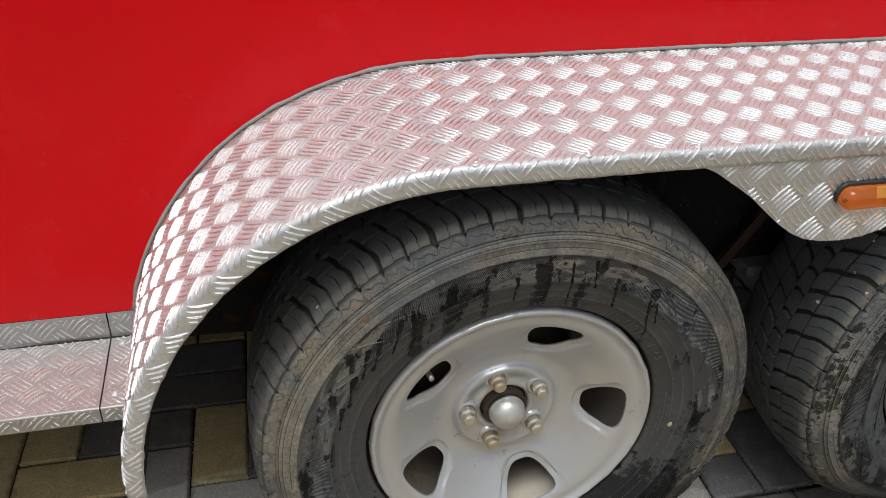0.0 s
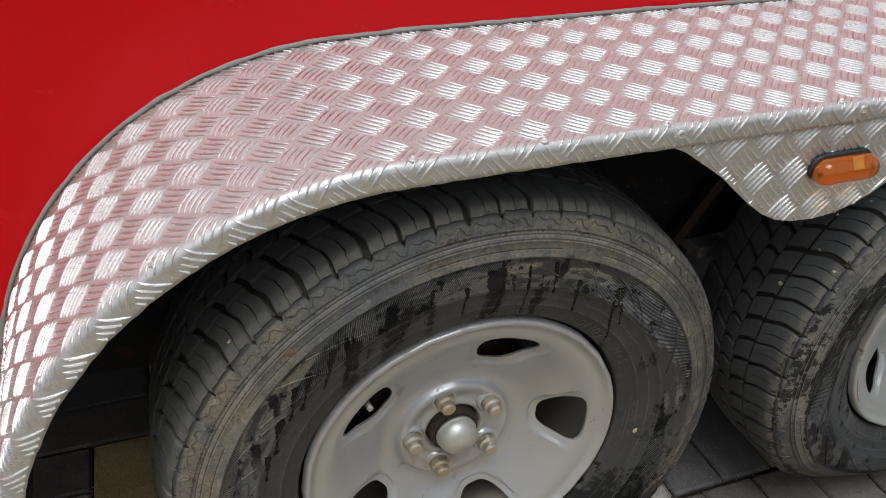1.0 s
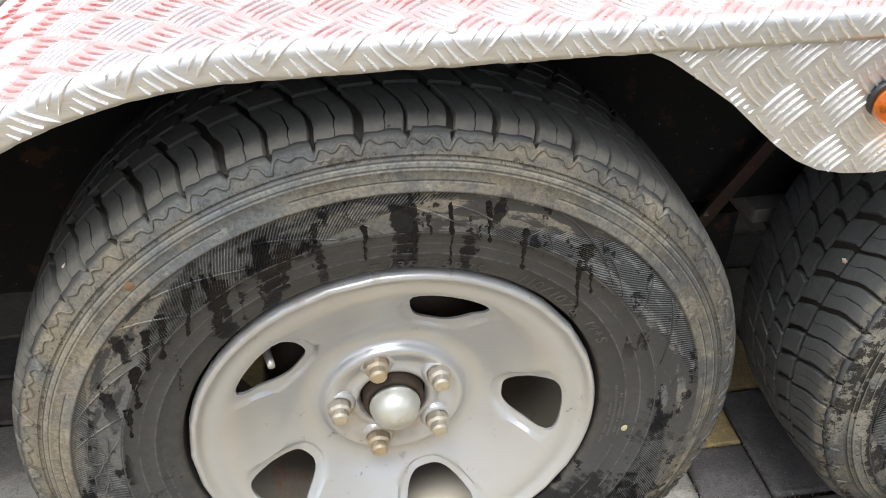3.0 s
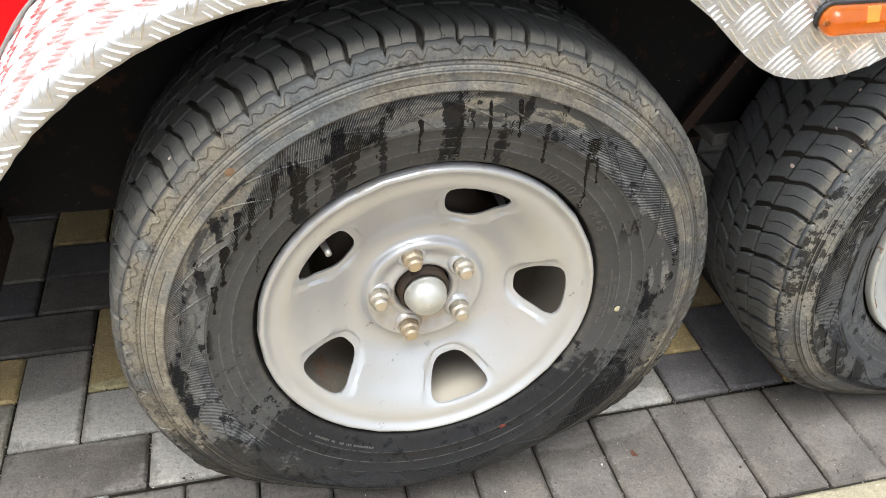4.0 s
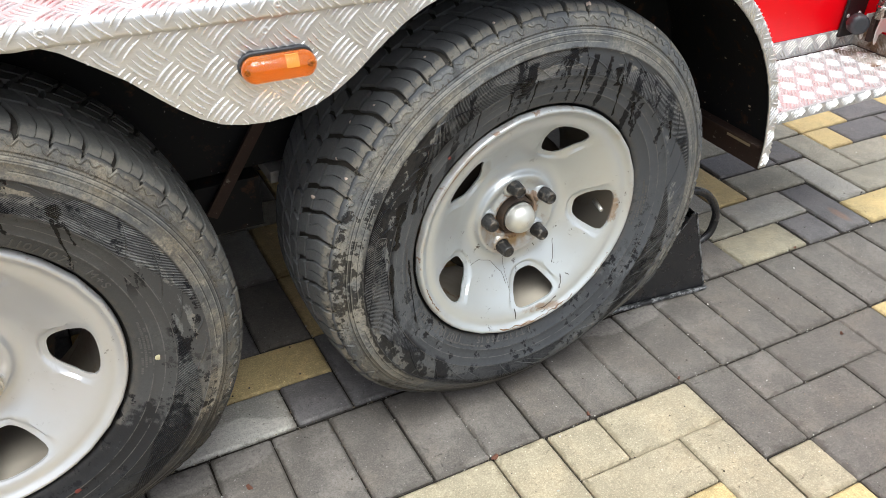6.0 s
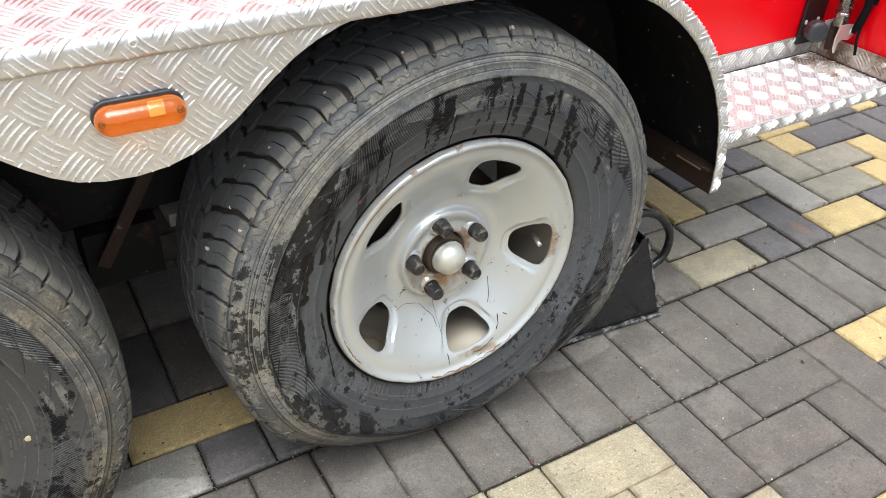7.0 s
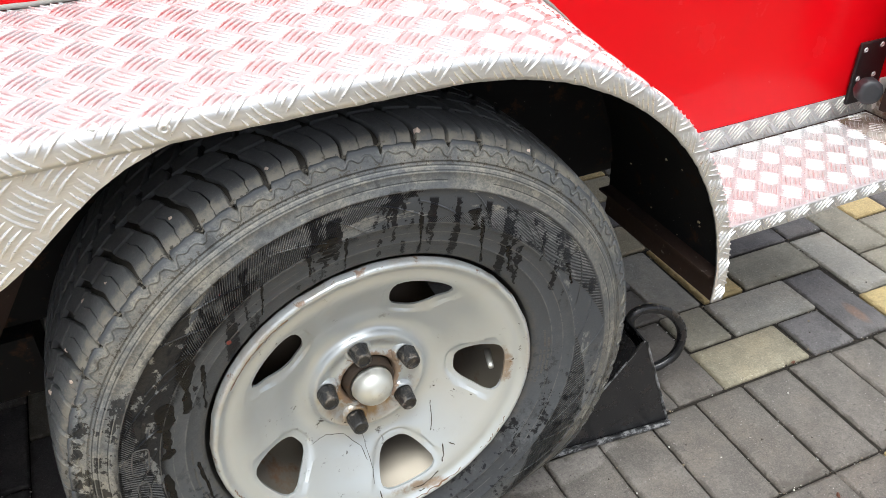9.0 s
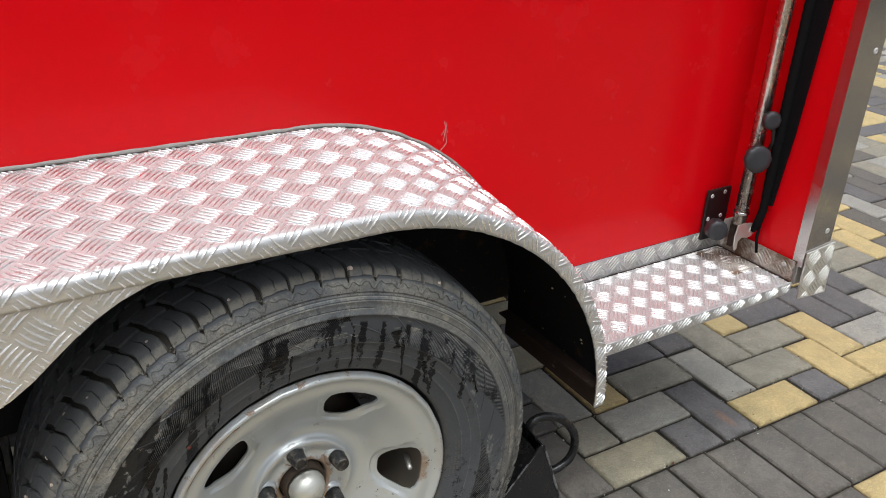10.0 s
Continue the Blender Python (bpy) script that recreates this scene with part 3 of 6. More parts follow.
def tread_bars(surface, u0, u1, v0, v1, inside=None, cell=0.0342, phase=(0.0, 0.0)):
    """The raised five-bar pattern of tread plate on surface(u, v) -> (point, normal)."""
    verts, faces = [], []
    half = math.sqrt(0.5)
    reach = int((abs(u1 - u0) + abs(v1 - v0)) / cell) + 3
    cu, cv = (u0 + u1) / 2, (v0 + v1) / 2
    stations = (-1.0, -0.86, -0.66, -0.4, 0.0, 0.4, 0.66, 0.86, 1.0)
    for i in range(-reach, reach):
        for j in range(-reach, reach):
            for b in range(5):
                off = (b - 2) * cell * 0.202
                along = (i + j) % 2
                mid = ((i + 0.5) * cell + (0 if along else off) + phase[0], (j + 0.5) * cell + (off if along else 0) + phase[1])
                length = cell * 0.462 * (1.0 + random.uniform(-0.03, 0.03))
                pts, ok = [], True
                for s in stations:
                    d = s * length
                    bow = (0.0017 if along else -0.0017) * (1 - s * s)
                    p = (mid[0] + d, mid[1] + bow) if along else (mid[0] + bow, mid[1] + d)
                    pts.append((cu + half * (p[0] - p[1]), cv + half * (p[0] + p[1]), s))
                good = [q for q in pts if u0 < q[0] < u1 and v0 < q[1] < v1 and (inside is None or inside(q[0], q[1]))]
                if len(good) < 3:
                    continue
                pts = good
                start = len(verts)
                du, dv = pts[-1][0] - pts[0][0], pts[-1][1] - pts[0][1]
                size = math.hypot(du, dv)
                nu, nv = -dv / size, du / size
                for u, v, s in pts:
                    wide = 0.00118 * (1 - abs(s) ** 4) + 0.0002
                    high = 0.0019 * (1 - abs(s) ** 4) + 0.0001
                    for w, h in ((-1, -0.0003), (-0.5, 0.80), (0, 1.0), (0.5, 0.80), (1, -0.0003)):
                        p, nrm = surface(u + nu * w * wide, v + nv * w * wide)
                        verts.append(p + nrm * (h * high if h > 0 else h))
                for k in range(len(pts) - 1):
                    for w in range(4):
                        a = start + 5 * k + w
                        faces.append((a, a + 1, a + 6, a + 5))
    return verts, faces


def joined(*meshes):
    verts, faces = [], []
    for vs, fs in meshes:
        n = len(verts)
        verts.extend(vs)
        faces.extend(tuple(i + n for i in f) for f in fs)
    return verts, faces


def sheet(surface, us, vs):
    verts, faces = [], []
    for u in us:
        for v in vs:
            verts.append(surface(u, v)[0])
    n = len(vs)
    for a in range(len(us) - 1):
        for b in range(n - 1):
            faces.append((a * n + b, (a + 1) * n + b, (a + 1) * n + b + 1, a * n + b + 1))
    return verts, faces


def steps(a, b, n):
    return [a + (b - a) * k / n for k in range(n + 1)]


def rivet(parent, place, normal, size=0.0053):
    """A pop rivet: a flat dome with a hollow middle."""
    q = Vector(normal).to_track_quat("Y", "Z").to_matrix()
    vs, fs = revolve([(0.0002, -0.0006), (size * 0.40, -0.0006), (size * 0.44, 0.0017), (size * 0.66, 0.0019), (size * 0.92, 0.0010), (size, 0.0), (size, -0.001)], 14)
    vs = [Vector(place) + q @ v for v in vs]
    return part("rivet", (vs, fs), ALU, parent, smooth=True)


# ---- the trailer ----
WALL_Y = 0.222
trailer = new("trailer")
tagged(trailer, "red tandem-axle box trailer with aluminium tread plate mudguards", "trailer")
END_X = 1.872

bm = bmesh.new()
box(bm, -2.6, END_X, WALL_Y, WALL_Y + 0.03, 0.447, 2.35)
body = part("side_panel", bm, RED, trailer, "glossy red painted side panel")
bm = bmesh.new()
box(bm, -2.6, END_X, WALL_Y + 0.032, 2.2, 2.31, 2.36)
part("roof", bm, RED, trailer)
# unseen panels, carried down low to block light under the floor
part("far_side_panel", slab(-2.6, END_X, 2.17, 2.2, 0.16, 2.30), RED, trailer)
part("front_panel", slab(-2.6, -2.57, WALL_Y + 0.032, 2.168, 0.16, 2.30), RED, trailer)
part("floor_pan", slab(-2.6, END_X, WALL_Y + 0.032, 2.16, 0.40, 0.44), LINER, trailer, "black underbody floor")

# the end frame that stands out past the side panel
END_Y = 0.020
part("end_frame", slab(END_X, END_X + 0.078, END_Y, 2.2, 0.448, 2.36), RED, trailer, "red end frame standing proud of the side")
bm = bmesh.new()
box(bm, END_X - 0.0025, END_X - 0.0005, END_Y - 0.003, END_Y + 0.018, 0.442, 2.36)
box(bm, END_X - 0.0025, END_X + 0.072, END_Y - 0.005, END_Y - 0.003, 0.442, 2.36)
trim_ob = part("corner_trim", bm, STAINLESS, trailer, "brushed stainless steel corner angle")
for z in (0.512, 0.865, 1.2):
    rivet(trim_ob, (END_X + 0.052, END_Y - 0.005, z), (0, -1, 0), 0.006)


# ---- the mudguard ----
R_ARCH, LEFT_C, RIGHT_C, BASE_Z, EDGE_Y = 0.415, -0.090, 0.900, 0.362, -0.055
S_LEG = 0.004
S_ARC = R_ARCH * math.pi / 2
S_FLAT = RIGHT_C - LEFT_C
S_ALL = 2 * S_LEG + 2 * S_ARC + S_FLAT


def arch(s):
    """A point (x, z) on the mudguard's outline and its outward normal."""
    if s < S_LEG:
        return LEFT_C - R_ARCH, BASE_Z - S_LEG + s, -1.0, 0.0
    s -= S_LEG
    if s < S_ARC:
        a = math.pi - s / R_ARCH
        return LEFT_C + R_ARCH * math.cos(a), BASE_Z + R_ARCH * math.sin(a), math.cos(a), math.sin(a)
    s -= S_ARC
    if s < S_FLAT:
        return LEFT_C + s, BASE_Z + R_ARCH, 0.0, 1.0
    s -= S_FLAT
    if s < S_ARC:
        a = math.pi / 2 - s / R_ARCH
        return RIGHT_C + R_ARCH * math.cos(a), BASE_Z + R_ARCH * math.sin(a), math.cos(a), math.sin(a)
    s -= S_ARC
    return RIGHT_C + R_ARCH, BASE_Z - s, 1.0, 0.0


FOLD_R, LIP = 0.009, 0.0155
V_TOP = WALL_Y - EDGE_Y - FOLD_R
V_FOLD = FOLD_R * math.pi / 2
V_ALL = V_TOP + V_FOLD + LIP


def rise_at(s):
    """How far the sheet climbs towards the panel: little on the front arc, more on the rear one."""
    front = min(max((s - S_LEG) / (S_ARC + 0.10), 0.0), 1.0)
    rear = min(max((s - S_LEG - S_ARC - S_FLAT) / S_ARC, 0.0), 1.0)
    return 0.004 + 0.016 * front * front + 0.006 * math.sin(math.pi * rear) - 0.017 * rear * rear


def mudguard(s, v):
    """The folded sheet: s runs along the arch, v from the wall over the fold and down the lip."""
    x, z, nx, nz = arch(min(max(s, 0.0), S_ALL))
    dent = 0.0012 * noise.noise((s * 5.0, v * 7.0, 0.3))
    if v < V_TOP:
        rise = rise_at(s) * (1 - v / V_TOP)
        p = Vector((x + nx * (rise + dent), WALL_Y - v, z + nz * (rise + dent)))
        nrm = Vector((nx, 0.0, nz))
    elif v < V_TOP + V_FOLD:
        a = (v - V_TOP) / FOLD_R
        drop = FOLD_R * (1 - math.cos(a)) - dent
        p = Vector((x - nx * drop, WALL_Y - V_TOP - FOLD_R * math.sin(a), z - nz * drop))
        nrm = Vector((nx * math.cos(a), -math.sin(a), nz * math.cos(a)))
    else:
        d = v - V_TOP - V_FOLD
        drop = FOLD_R + d + (0.0009 * noise.noise((s * 22.0, 0.0, 4.0)) + 0.0011 * noise.noise((s * 75.0, 3.0, 4.0))) * d / LIP - dent
        p = Vector((x - nx * drop, EDGE_Y + 0.0008 * noise.noise((s * 9.0, 2.0, 0.0)), z - nz * drop))
        nrm = Vector((0.0, -1.0, 0.0))
    return p, nrm


V_LINES = steps(0.0, V_TOP, 10) + steps(V_TOP, V_TOP + V_FOLD, 6)[1:] + steps(V_TOP + V_FOLD, V_ALL, 3)[1:]
fender = part("mudguard", sheet(mudguard, steps(0.0, S_ALL, 420), V_LINES), PLATE, trailer, "aluminium tread plate mudguard arching over both wheels", smooth=True)
solid = fender.modifiers.new("thickness", "SOLIDIFY")
solid.thickness, solid.offset = 0.003, 1.0
part("tread_pattern", tread_bars(mudguard, 0.004, S_ALL - 0.004, 0.002, V_ALL - 0.0015), BARS, fender, "raised five-bar tread pattern")


def liner(s, v):
    x, z, nx, nz = arch(s)
    inner = 0.0055 - (rise_at(s) - 0.004) * (1 - v / V_TOP)
    return Vector((x - nx * inner, WALL_Y - v, z - nz * inner)), Vector((nx, 0, nz))


part("mudguard_lining", sheet(liner, steps(0.0, S_ALL, 120), steps(0.002, V_TOP - 0.002, 4)), LINER, fender, "black rusty underside of the mudguard", smooth=True)

S_TOP = S_LEG + S_ARC - LEFT_C       # s at x = 0 on the flat top
for x in (-0.085, 0.044, 0.178, 0.399, 0.591):
    p, nrm = mudguard(S_TOP + x, V_TOP + 0.001)
    rivet(fender, p, nrm)
for s in (0.27, 0.42):
    p, nrm = mudguard(s, V_TOP - 0.001)
    rivet(fender, p, nrm)
for x in (-0.075, 0.17, 0.43, 0.70):
    p, nrm = mudguard(S_TOP + x, 0.012)
    rivet(fender, p, nrm, 0.005)
p, nrm = mudguard(S_LEG + 0.42, 0.010)
rivet(fender, p, nrm, 0.005)
for x in (0.192, 0.426, 0.642):
    p, nrm = mudguard(S_TOP + x, V_TOP + V_FOLD + 0.001)
    rivet(fender, p, nrm)

# sealant along the joint with the side panel
line = []
for s in steps(0.09, S_ALL - 0.09, 220):
    p, nrm = mudguard(s, 0.0)
    line.append(p + nrm * (0.003 + 0.0012 * noise.noise((s * 40, 1, 0))) + Vector((0, -0.0015, 0)))
part("sealant_bead", tube(line, [0.0029 + 0.0012 * noise.noise((k * 0.35, 0, 9)) for k in range(len(line))], 8), SEALANT, fender, "grey sealant bead", smooth=True)

# the plate between the wheels
GUSSET = [(0.176, 0.768), (0.178, 0.757), (0.205, 0.745), (0.232, 0.727), (0.262, 0.706), (0.289, 0.682), (0.309, 0.665), (0.330, 0.650), (0.352, 0.639), (0.378, 0.633),
          (0.408, 0.631), (0.438, 0.634), (0.466, 0.642), (0.492, 0.655), (0.514, 0.670), (0.535, 0.688), (0.558, 0.707), (0.581, 0.724), (0.606, 0.738), (0.634, 0.749), (0.664, 0.757), (0.667, 0.768)]


def in_gusset(x, z):
    hit = False
    for (xa, za), (xb, zb) in zip(GUSSET, GUSSET[1:] + GUSSET[:1]):
        if (za > z) != (zb > z) and x < xa + (z - za) / (zb - za) * (xb - xa):
            hit = not hit
    return hit


gusset = part("wheel_gap_plate", prism(GUSSET, EDGE_Y + 0.0030, EDGE_Y + 0.0058), PLATE, trailer, "curved tread plate between the two wheels")
part("tread_pattern", tread_bars(lambda u, v: (Vector((u, EDGE_Y + 0.0030, v)), Vector((0, -1, 0))), 0.17, 0.68, 0.62, 0.756, in_gusset, phase=(0.011, 0.004)), BARS, gusset, "raised five-bar tread pattern")
rivet(gusset, (0.410, EDGE_Y + 0.003, 0.738), (0, -1, 0))
rivet(gusset, (0.418, EDGE_Y + 0.003, 0.662), (0, -1, 0))


def lozenge(cx, cz, half_x, half_z, y0, y1, slope, rings=6, round_over=0.010):
    """A long block with round ends and a rounded front, facing -y, tilted by slope."""
    outline = []
    for k in range(40):
        a = 2 * math.pi * k / 40
        c, s = math.cos(a), math.sin(a)
        outline.append((math.copysign(half_x - half_z, c) + half_z * c, half_z * s))
    verts, faces, n = [], [], 40
    levels = [(0.0, y0)] + [(round_over * (1 - math.cos(math.pi / 2 * k / rings)), y1 + round_over * (1 - math.sin(math.pi / 2 * k / rings))) for k in range(rings + 1)]
    for inset, y in levels:
        for x, z in outline:
            middle = math.copysign(half_x - half_z, x)
            ux = middle + (x - middle) * (1 - inset / half_z)
            uz = z - inset * (z / half_z)
            verts.append(Vector((cx + ux * math.cos(slope) - uz * math.sin(slope), y, cz + ux * math.sin(slope) + uz * math.cos(slope))))
    for k in range(len(levels) - 1):
        for i in range(n):
            j = (i + 1) % n
            faces.append((k * n + j, k * n + i, (k + 1) * n + i, (k + 1) * n + j))
    faces.append(tuple((len(levels) - 1) * n + i for i in range(n)))
    bm = bmesh.new()
    vs = [bm.verts.new(v) for v in verts]
    for f in faces:
        bm.faces.new([vs[i] for i in f])
    bm.faces.new(vs[:n])
    bmesh.ops.recalc_face_normals(bm, faces=bm.faces)
    return bm


GY = EDGE_Y + 0.003
lamp_base = part("side_marker_lamp", lozenge(0.4195, 0.7012, 0.0438, 0.0164, GY, GY - 0.0055, -0.01, round_over=0.002), KNOB, trailer, "amber side marker lamp on a black base", smooth=True)
lens = part("amber_lens", lozenge(0.4195, 0.6998, 0.0428, 0.0150, GY - 0.0052, GY - 0.0265, -0.01, round_over=0.0145), AMBER, lamp_base, "translucent amber lens", smooth=True)
lens.visible_shadow = False
part("lamp_reflector", lozenge(0.4195, 0.6998, 0.0400, 0.0124, GY - 0.0072, GY - 0.0090, -0.01, round_over=0.001), AMBERBACK, lamp_base, "orange moulded back of the lamp", smooth=True)
# white slab added to give the lens its bright yellow patch
part("bulb_reflector", slab(0.4270, 0.4420, GY - 0.0096, GY - 0.0088, 0.6965, 0.7085), WHITE, lamp_base, "pale slab added behind the lens for its bright patch")
for dx in (-0.034, 0.034):
    rv, rf = revolve([(0.0001, 0.0006), (0.0010, 0.0006), (0.0012, 0.0), (0.0022, 0.0), (0.0027, 0.001), (0.0027, 0.003)], 12)
    part("screw", ([v + Vector((0.4195 + dx, GY - 0.0135, 0.6985)) for v in rv], rf), LAMPSCREW, lamp_base, smooth=True)


# ---- the side steps ----
def step_tray(name, x0, x1, y0, z, flange_end, label, sheet_mat=None):
    """A folded tread plate tray: a flange on the panel, a flat top and a lip."""
    outer = [(y0, z - 0.024), (y0, z - 0.002), (y0 + 0.0006, z - 0.0006), (y0 + 0.002, z), (WALL_Y - 0.0045, z), (WALL_Y - 0.0032, z + 0.0006), (WALL_Y - 0.0028, z + 0.002), (WALL_Y - 0.0028, 0.4465)]
    inner = [(WALL_Y - 0.0008, 0.4465), (WALL_Y - 0.0008, z - 0.002), (y0 + 0.002, z - 0.002), (y0 + 0.002, z - 0.024)]
    loop = outer + inner
    n = len(loop)
    verts = [Vector((x, y, h)) for x in (x0, x1) for y, h in loop]
    faces = [(i, (i + 1) % n, n + (i + 1) % n, n + i) for i in range(n)] + [tuple(range(n))[::-1], tuple(range(n, 2 * n))]
    ob = part(name, (verts, faces), sheet_mat or PLATE, trailer, label)
    if flange_end:
        end = part("step_end_flange", slab(x1 - 0.0025, x1 - 0.0005, y0 + 0.002, WALL_Y - 0.003, z + 0.0002, z + 0.045), PLATE_STAINED, ob, "rust stained end flange of the step")
        part("dirt_seam", tube([(x1 - 0.0045, y0 + 0.004, z + 0.0006), (x1 - 0.0045, 0.5 * (y0 + WALL_Y), z + 0.0012), (x1 - 0.0045, WALL_Y - 0.006, z + 0.0008)], 0.0022, 6), RUST, ob, "dark dirt in the corner of the step")
    part("dirt_seam", tube([(x0 + (x1 - x0) * k / 40, WALL_Y - 0.0050, z + 0.0004 + 0.0005 * noise.noise((k * 0.9, x0, 0))) for k in range(41)], [0.0014 + 0.0009 * noise.noise((k * 0.7, 5.0, x1)) for k in range(41)], 6), RUST, ob, "dark dirt along the fold")
    bars = [tread_bars(lambda u, v: (Vector((u, v, z)), Vector((0, 0, 1))), x0 + 0.003, x1 - 0.003, y0 + 0.003, WALL_Y - 0.006, phase=(0.006, 0.013)),
            tread_bars(lambda u, v: (Vector((u, y0, v)), Vector((0, -1, 0))), x0 + 0.003, x1 - 0.003, z - 0.022, z - 0.001, phase=(0.003, 0.0)),
            tread_bars(lambda u, v: (Vector((u, WALL_Y - 0.0028, v)), Vector((0, -1, 0))), x0 + 0.003, x1 - 0.003, z + 0.003, 0.4450, phase=(0.0, 0.008))]
    part("tread_pattern", joined(*bars[:2]), BARS, ob, "raised five-bar tread pattern")
    part("tread_pattern", bars[2], PLATE_DIRTY, ob, "soiled tread pattern on the flange")
    if flange_end:
        part("tread_pattern", tread_bars(lambda u, v: (Vector((x1 - 0.0025, u, v)), Vector((-1, 0, 0))), y0 + 0.004, WALL_Y - 0.006, z + 0.002, z + 0.043), PLATE_STAINED, end, "rust stained tread pattern")
    return ob


tray = step_tray("side_step", 1.312, END_X - 0.004, 0.026, 0.405, True, "aluminium tread plate step between mudguard and end frame", PLATE_STEP)
rivet(tray, (END_X - 0.008, 0.050, 0.436), (-1, 0, 0), 0.005)
tray = step_tray("side_step", -2.4, -0.542, 0.066, 0.405, False, "soiled aluminium tread plate step ahead of the mudguard", PLATE_WORN)
tray = step_tray("side_step", -0.540, -0.503, 0.066, 0.405, False, "short soiled tread plate end piece of the step", PLATE_WORN)
for px, py, pz in ((-0.524, 0.200, 0.406), (-0.524, 0.090, 0.406)):
    rivet(tray, (px, py, pz), (0, 0, 1), 0.005)

part("end_sill", slab(END_X, END_X + 0.090, END_Y + 0.004, 2.19, 0.400, 0.4465), PLATE_DIRTY, trailer, "dirty aluminium sill under the end frame")
CORNER = [(END_X + 0.002, 0.372), (END_X + 0.092, 0.366), (END_X + 0.084, 0.482), (END_X + 0.001, 0.474)]
patch = part("corner_guard", prism(CORNER, END_Y - 0.0095, END_Y - 0.006), PLATE_DIRTY, trailer, "dirty tread plate corner guard below the trim")


def in_corner(x, z):
    hit = False
    for (xa, za), (xb, zb) in zip(CORNER, CORNER[1:] + CORNER[:1]):
        if (za > z) != (zb > z) and x < xa + (z - za) / (zb - za) * (xb - xa):
            hit = not hit
    return hit


part("tread_pattern", tread_bars(lambda u, v: (Vector((u, END_Y - 0.0095, v)), Vector((0, -1, 0))), END_X, END_X + 0.1, 0.345, 0.48, in_corner), PLATE_DIRTY, patch, "raised five-bar tread pattern")

# ---- underbody ----
arch_line = []
for s in steps(0.0, S_ALL, 60):
    x, z, nx, nz = arch(s)
    edge = rise_at(s) - 0.005
    arch_line.append((x + nx * edge, z + nz * edge))
back_line = [p for p in arch_line if p[1] > (0.44 if p[0] > 0.0 else 0.365)] + [(1.325, 0.440), (0.30, 0.425), (0.20, 0.365)]
part("arch_back_plate", prism(back_line, WALL_Y - 0.006, WALL_Y - 0.002), LINER, trailer, "black back plate of the wheel arch")
part("chassis_rail", slab(-2.5, 1.86, 0.42, 0.48, 0.30, 0.398), LINER, trailer, "black steel chassis rail")
part("chassis_rail", slab(-2.5, 1.86, 1.95, 2.01, 0.30, 0.398), LINER, trailer, "black steel chassis rail")
strap_iron = part("arch_bracket", slab(-0.009, 0.009, -0.003, 0.003, -0.14, 0.10), RUST, trailer, "rusty flat iron bracket between the wheels", at=(0.452, 0.19, 0.49))
strap_iron.rotation_euler = (0, radians(32), 0)
part("spring_hanger", slab(0.36, 0.46, 0.20, 0.30, 0.33, 0.417), LINER, trailer, "black spring hanger")
part("spring_hanger", slab(0.475, 0.53, 0.19, 0.25, 0.405, 0.425), GALV, trailer, "bare steel bracket edge")
bm = bmesh.new()
box(bm, 1.3030, 1.3085, EDGE_Y + 0.010, WALL_Y - 0.008, 0.347, 0.398)
box(bm, 1.2860, 1.3030, EDGE_Y + 0.010, WALL_Y - 0.008, 0.394, 0.3978)
iron = part("edge_angle_iron", bm, RUST, trailer, "rusty angle iron at the end of the mudguard")
# an added tan strip in place of an open slot
bm = bmesh.new()
box(bm, 1.3008, 1.3028, -0.016, 0.040, 0.380, 0.389)
soft_edges(part("mud_smear", bm, PALE_TAN, iron, "pale tan strip standing in for a slot of the iron"), 0.0008)
chip_rng = random.Random(5)
for k in range(16):
    cs = S_ALL - chip_rng.uniform(0.03, 0.42)
    p, nrm = liner(cs, chip_rng.uniform(0.05, V_TOP - 0.02))
    size = chip_rng.uniform(0.0008, 0.0022)
    bm = bmesh.new()
    bmesh.ops.create_icosphere(bm, subdivisions=1, radius=size)
    for v in bm.verts:
        v.co = Vector((v.co.x, v.co.y * 1.6, v.co.z)) * chip_rng.uniform(0.6, 1.2) + p - nrm * 0.0004
    part("chip", bm, PALE_TAN, fender, "pale chip in the black lining")
bm = bmesh.new()
box(bm, -0.490, -0.484, EDGE_Y + 0.010, WALL_Y - 0.008, 0.363, 0.408)
part("edge_angle_iron", bm, RUST, trailer, "rusty angle iron at the end of the mudguard")


# ---- wheels ----
HUB_Z, TYRE_MID = 0.352, 0.0675
SIDE = [(0.1950, -0.002), (0.2000, -0.0060), (0.2050, -0.0110), (0.2072, -0.0230), (0.2084, -0.0256), (0.2130, -0.0285), (0.2200, -0.0312), (0.2290, -0.0350), (0.2302, -0.0362), (0.2316, -0.0358), (0.2400, -0.0390),
        (0.2480, -0.0416), (0.2560, -0.0440), (0.2572, -0.0454), (0.2590, -0.0450), (0.2700, -0.0474), (0.2800, -0.0488), (0.2900, -0.0497), (0.2985, -0.0496), (0.2996, -0.0510), (0.3012, -0.0508),
        (0.3024, -0.0498), (0.3090, -0.0486), (0.3156, -0.0466), (0.3164, -0.0471), (0.3176, -0.0467), (0.3184, -0.0456),
        (0.3236, -0.0434), (0.3240, -0.0418), (0.3262, -0.0406), (0.3268, -0.0414), (0.3322, -0.0368), (0.3358, -0.0315), (0.3412, -0.0258), (0.3455, -0.0190), (0.3486, -0.008), (0.3505, 0.010), (0.3517, 0.035), (0.3521, 0.0675)]
CARCASS = SIDE + [(r, 2 * TYRE_MID - y) for r, y in SIDE[-2::-1]]


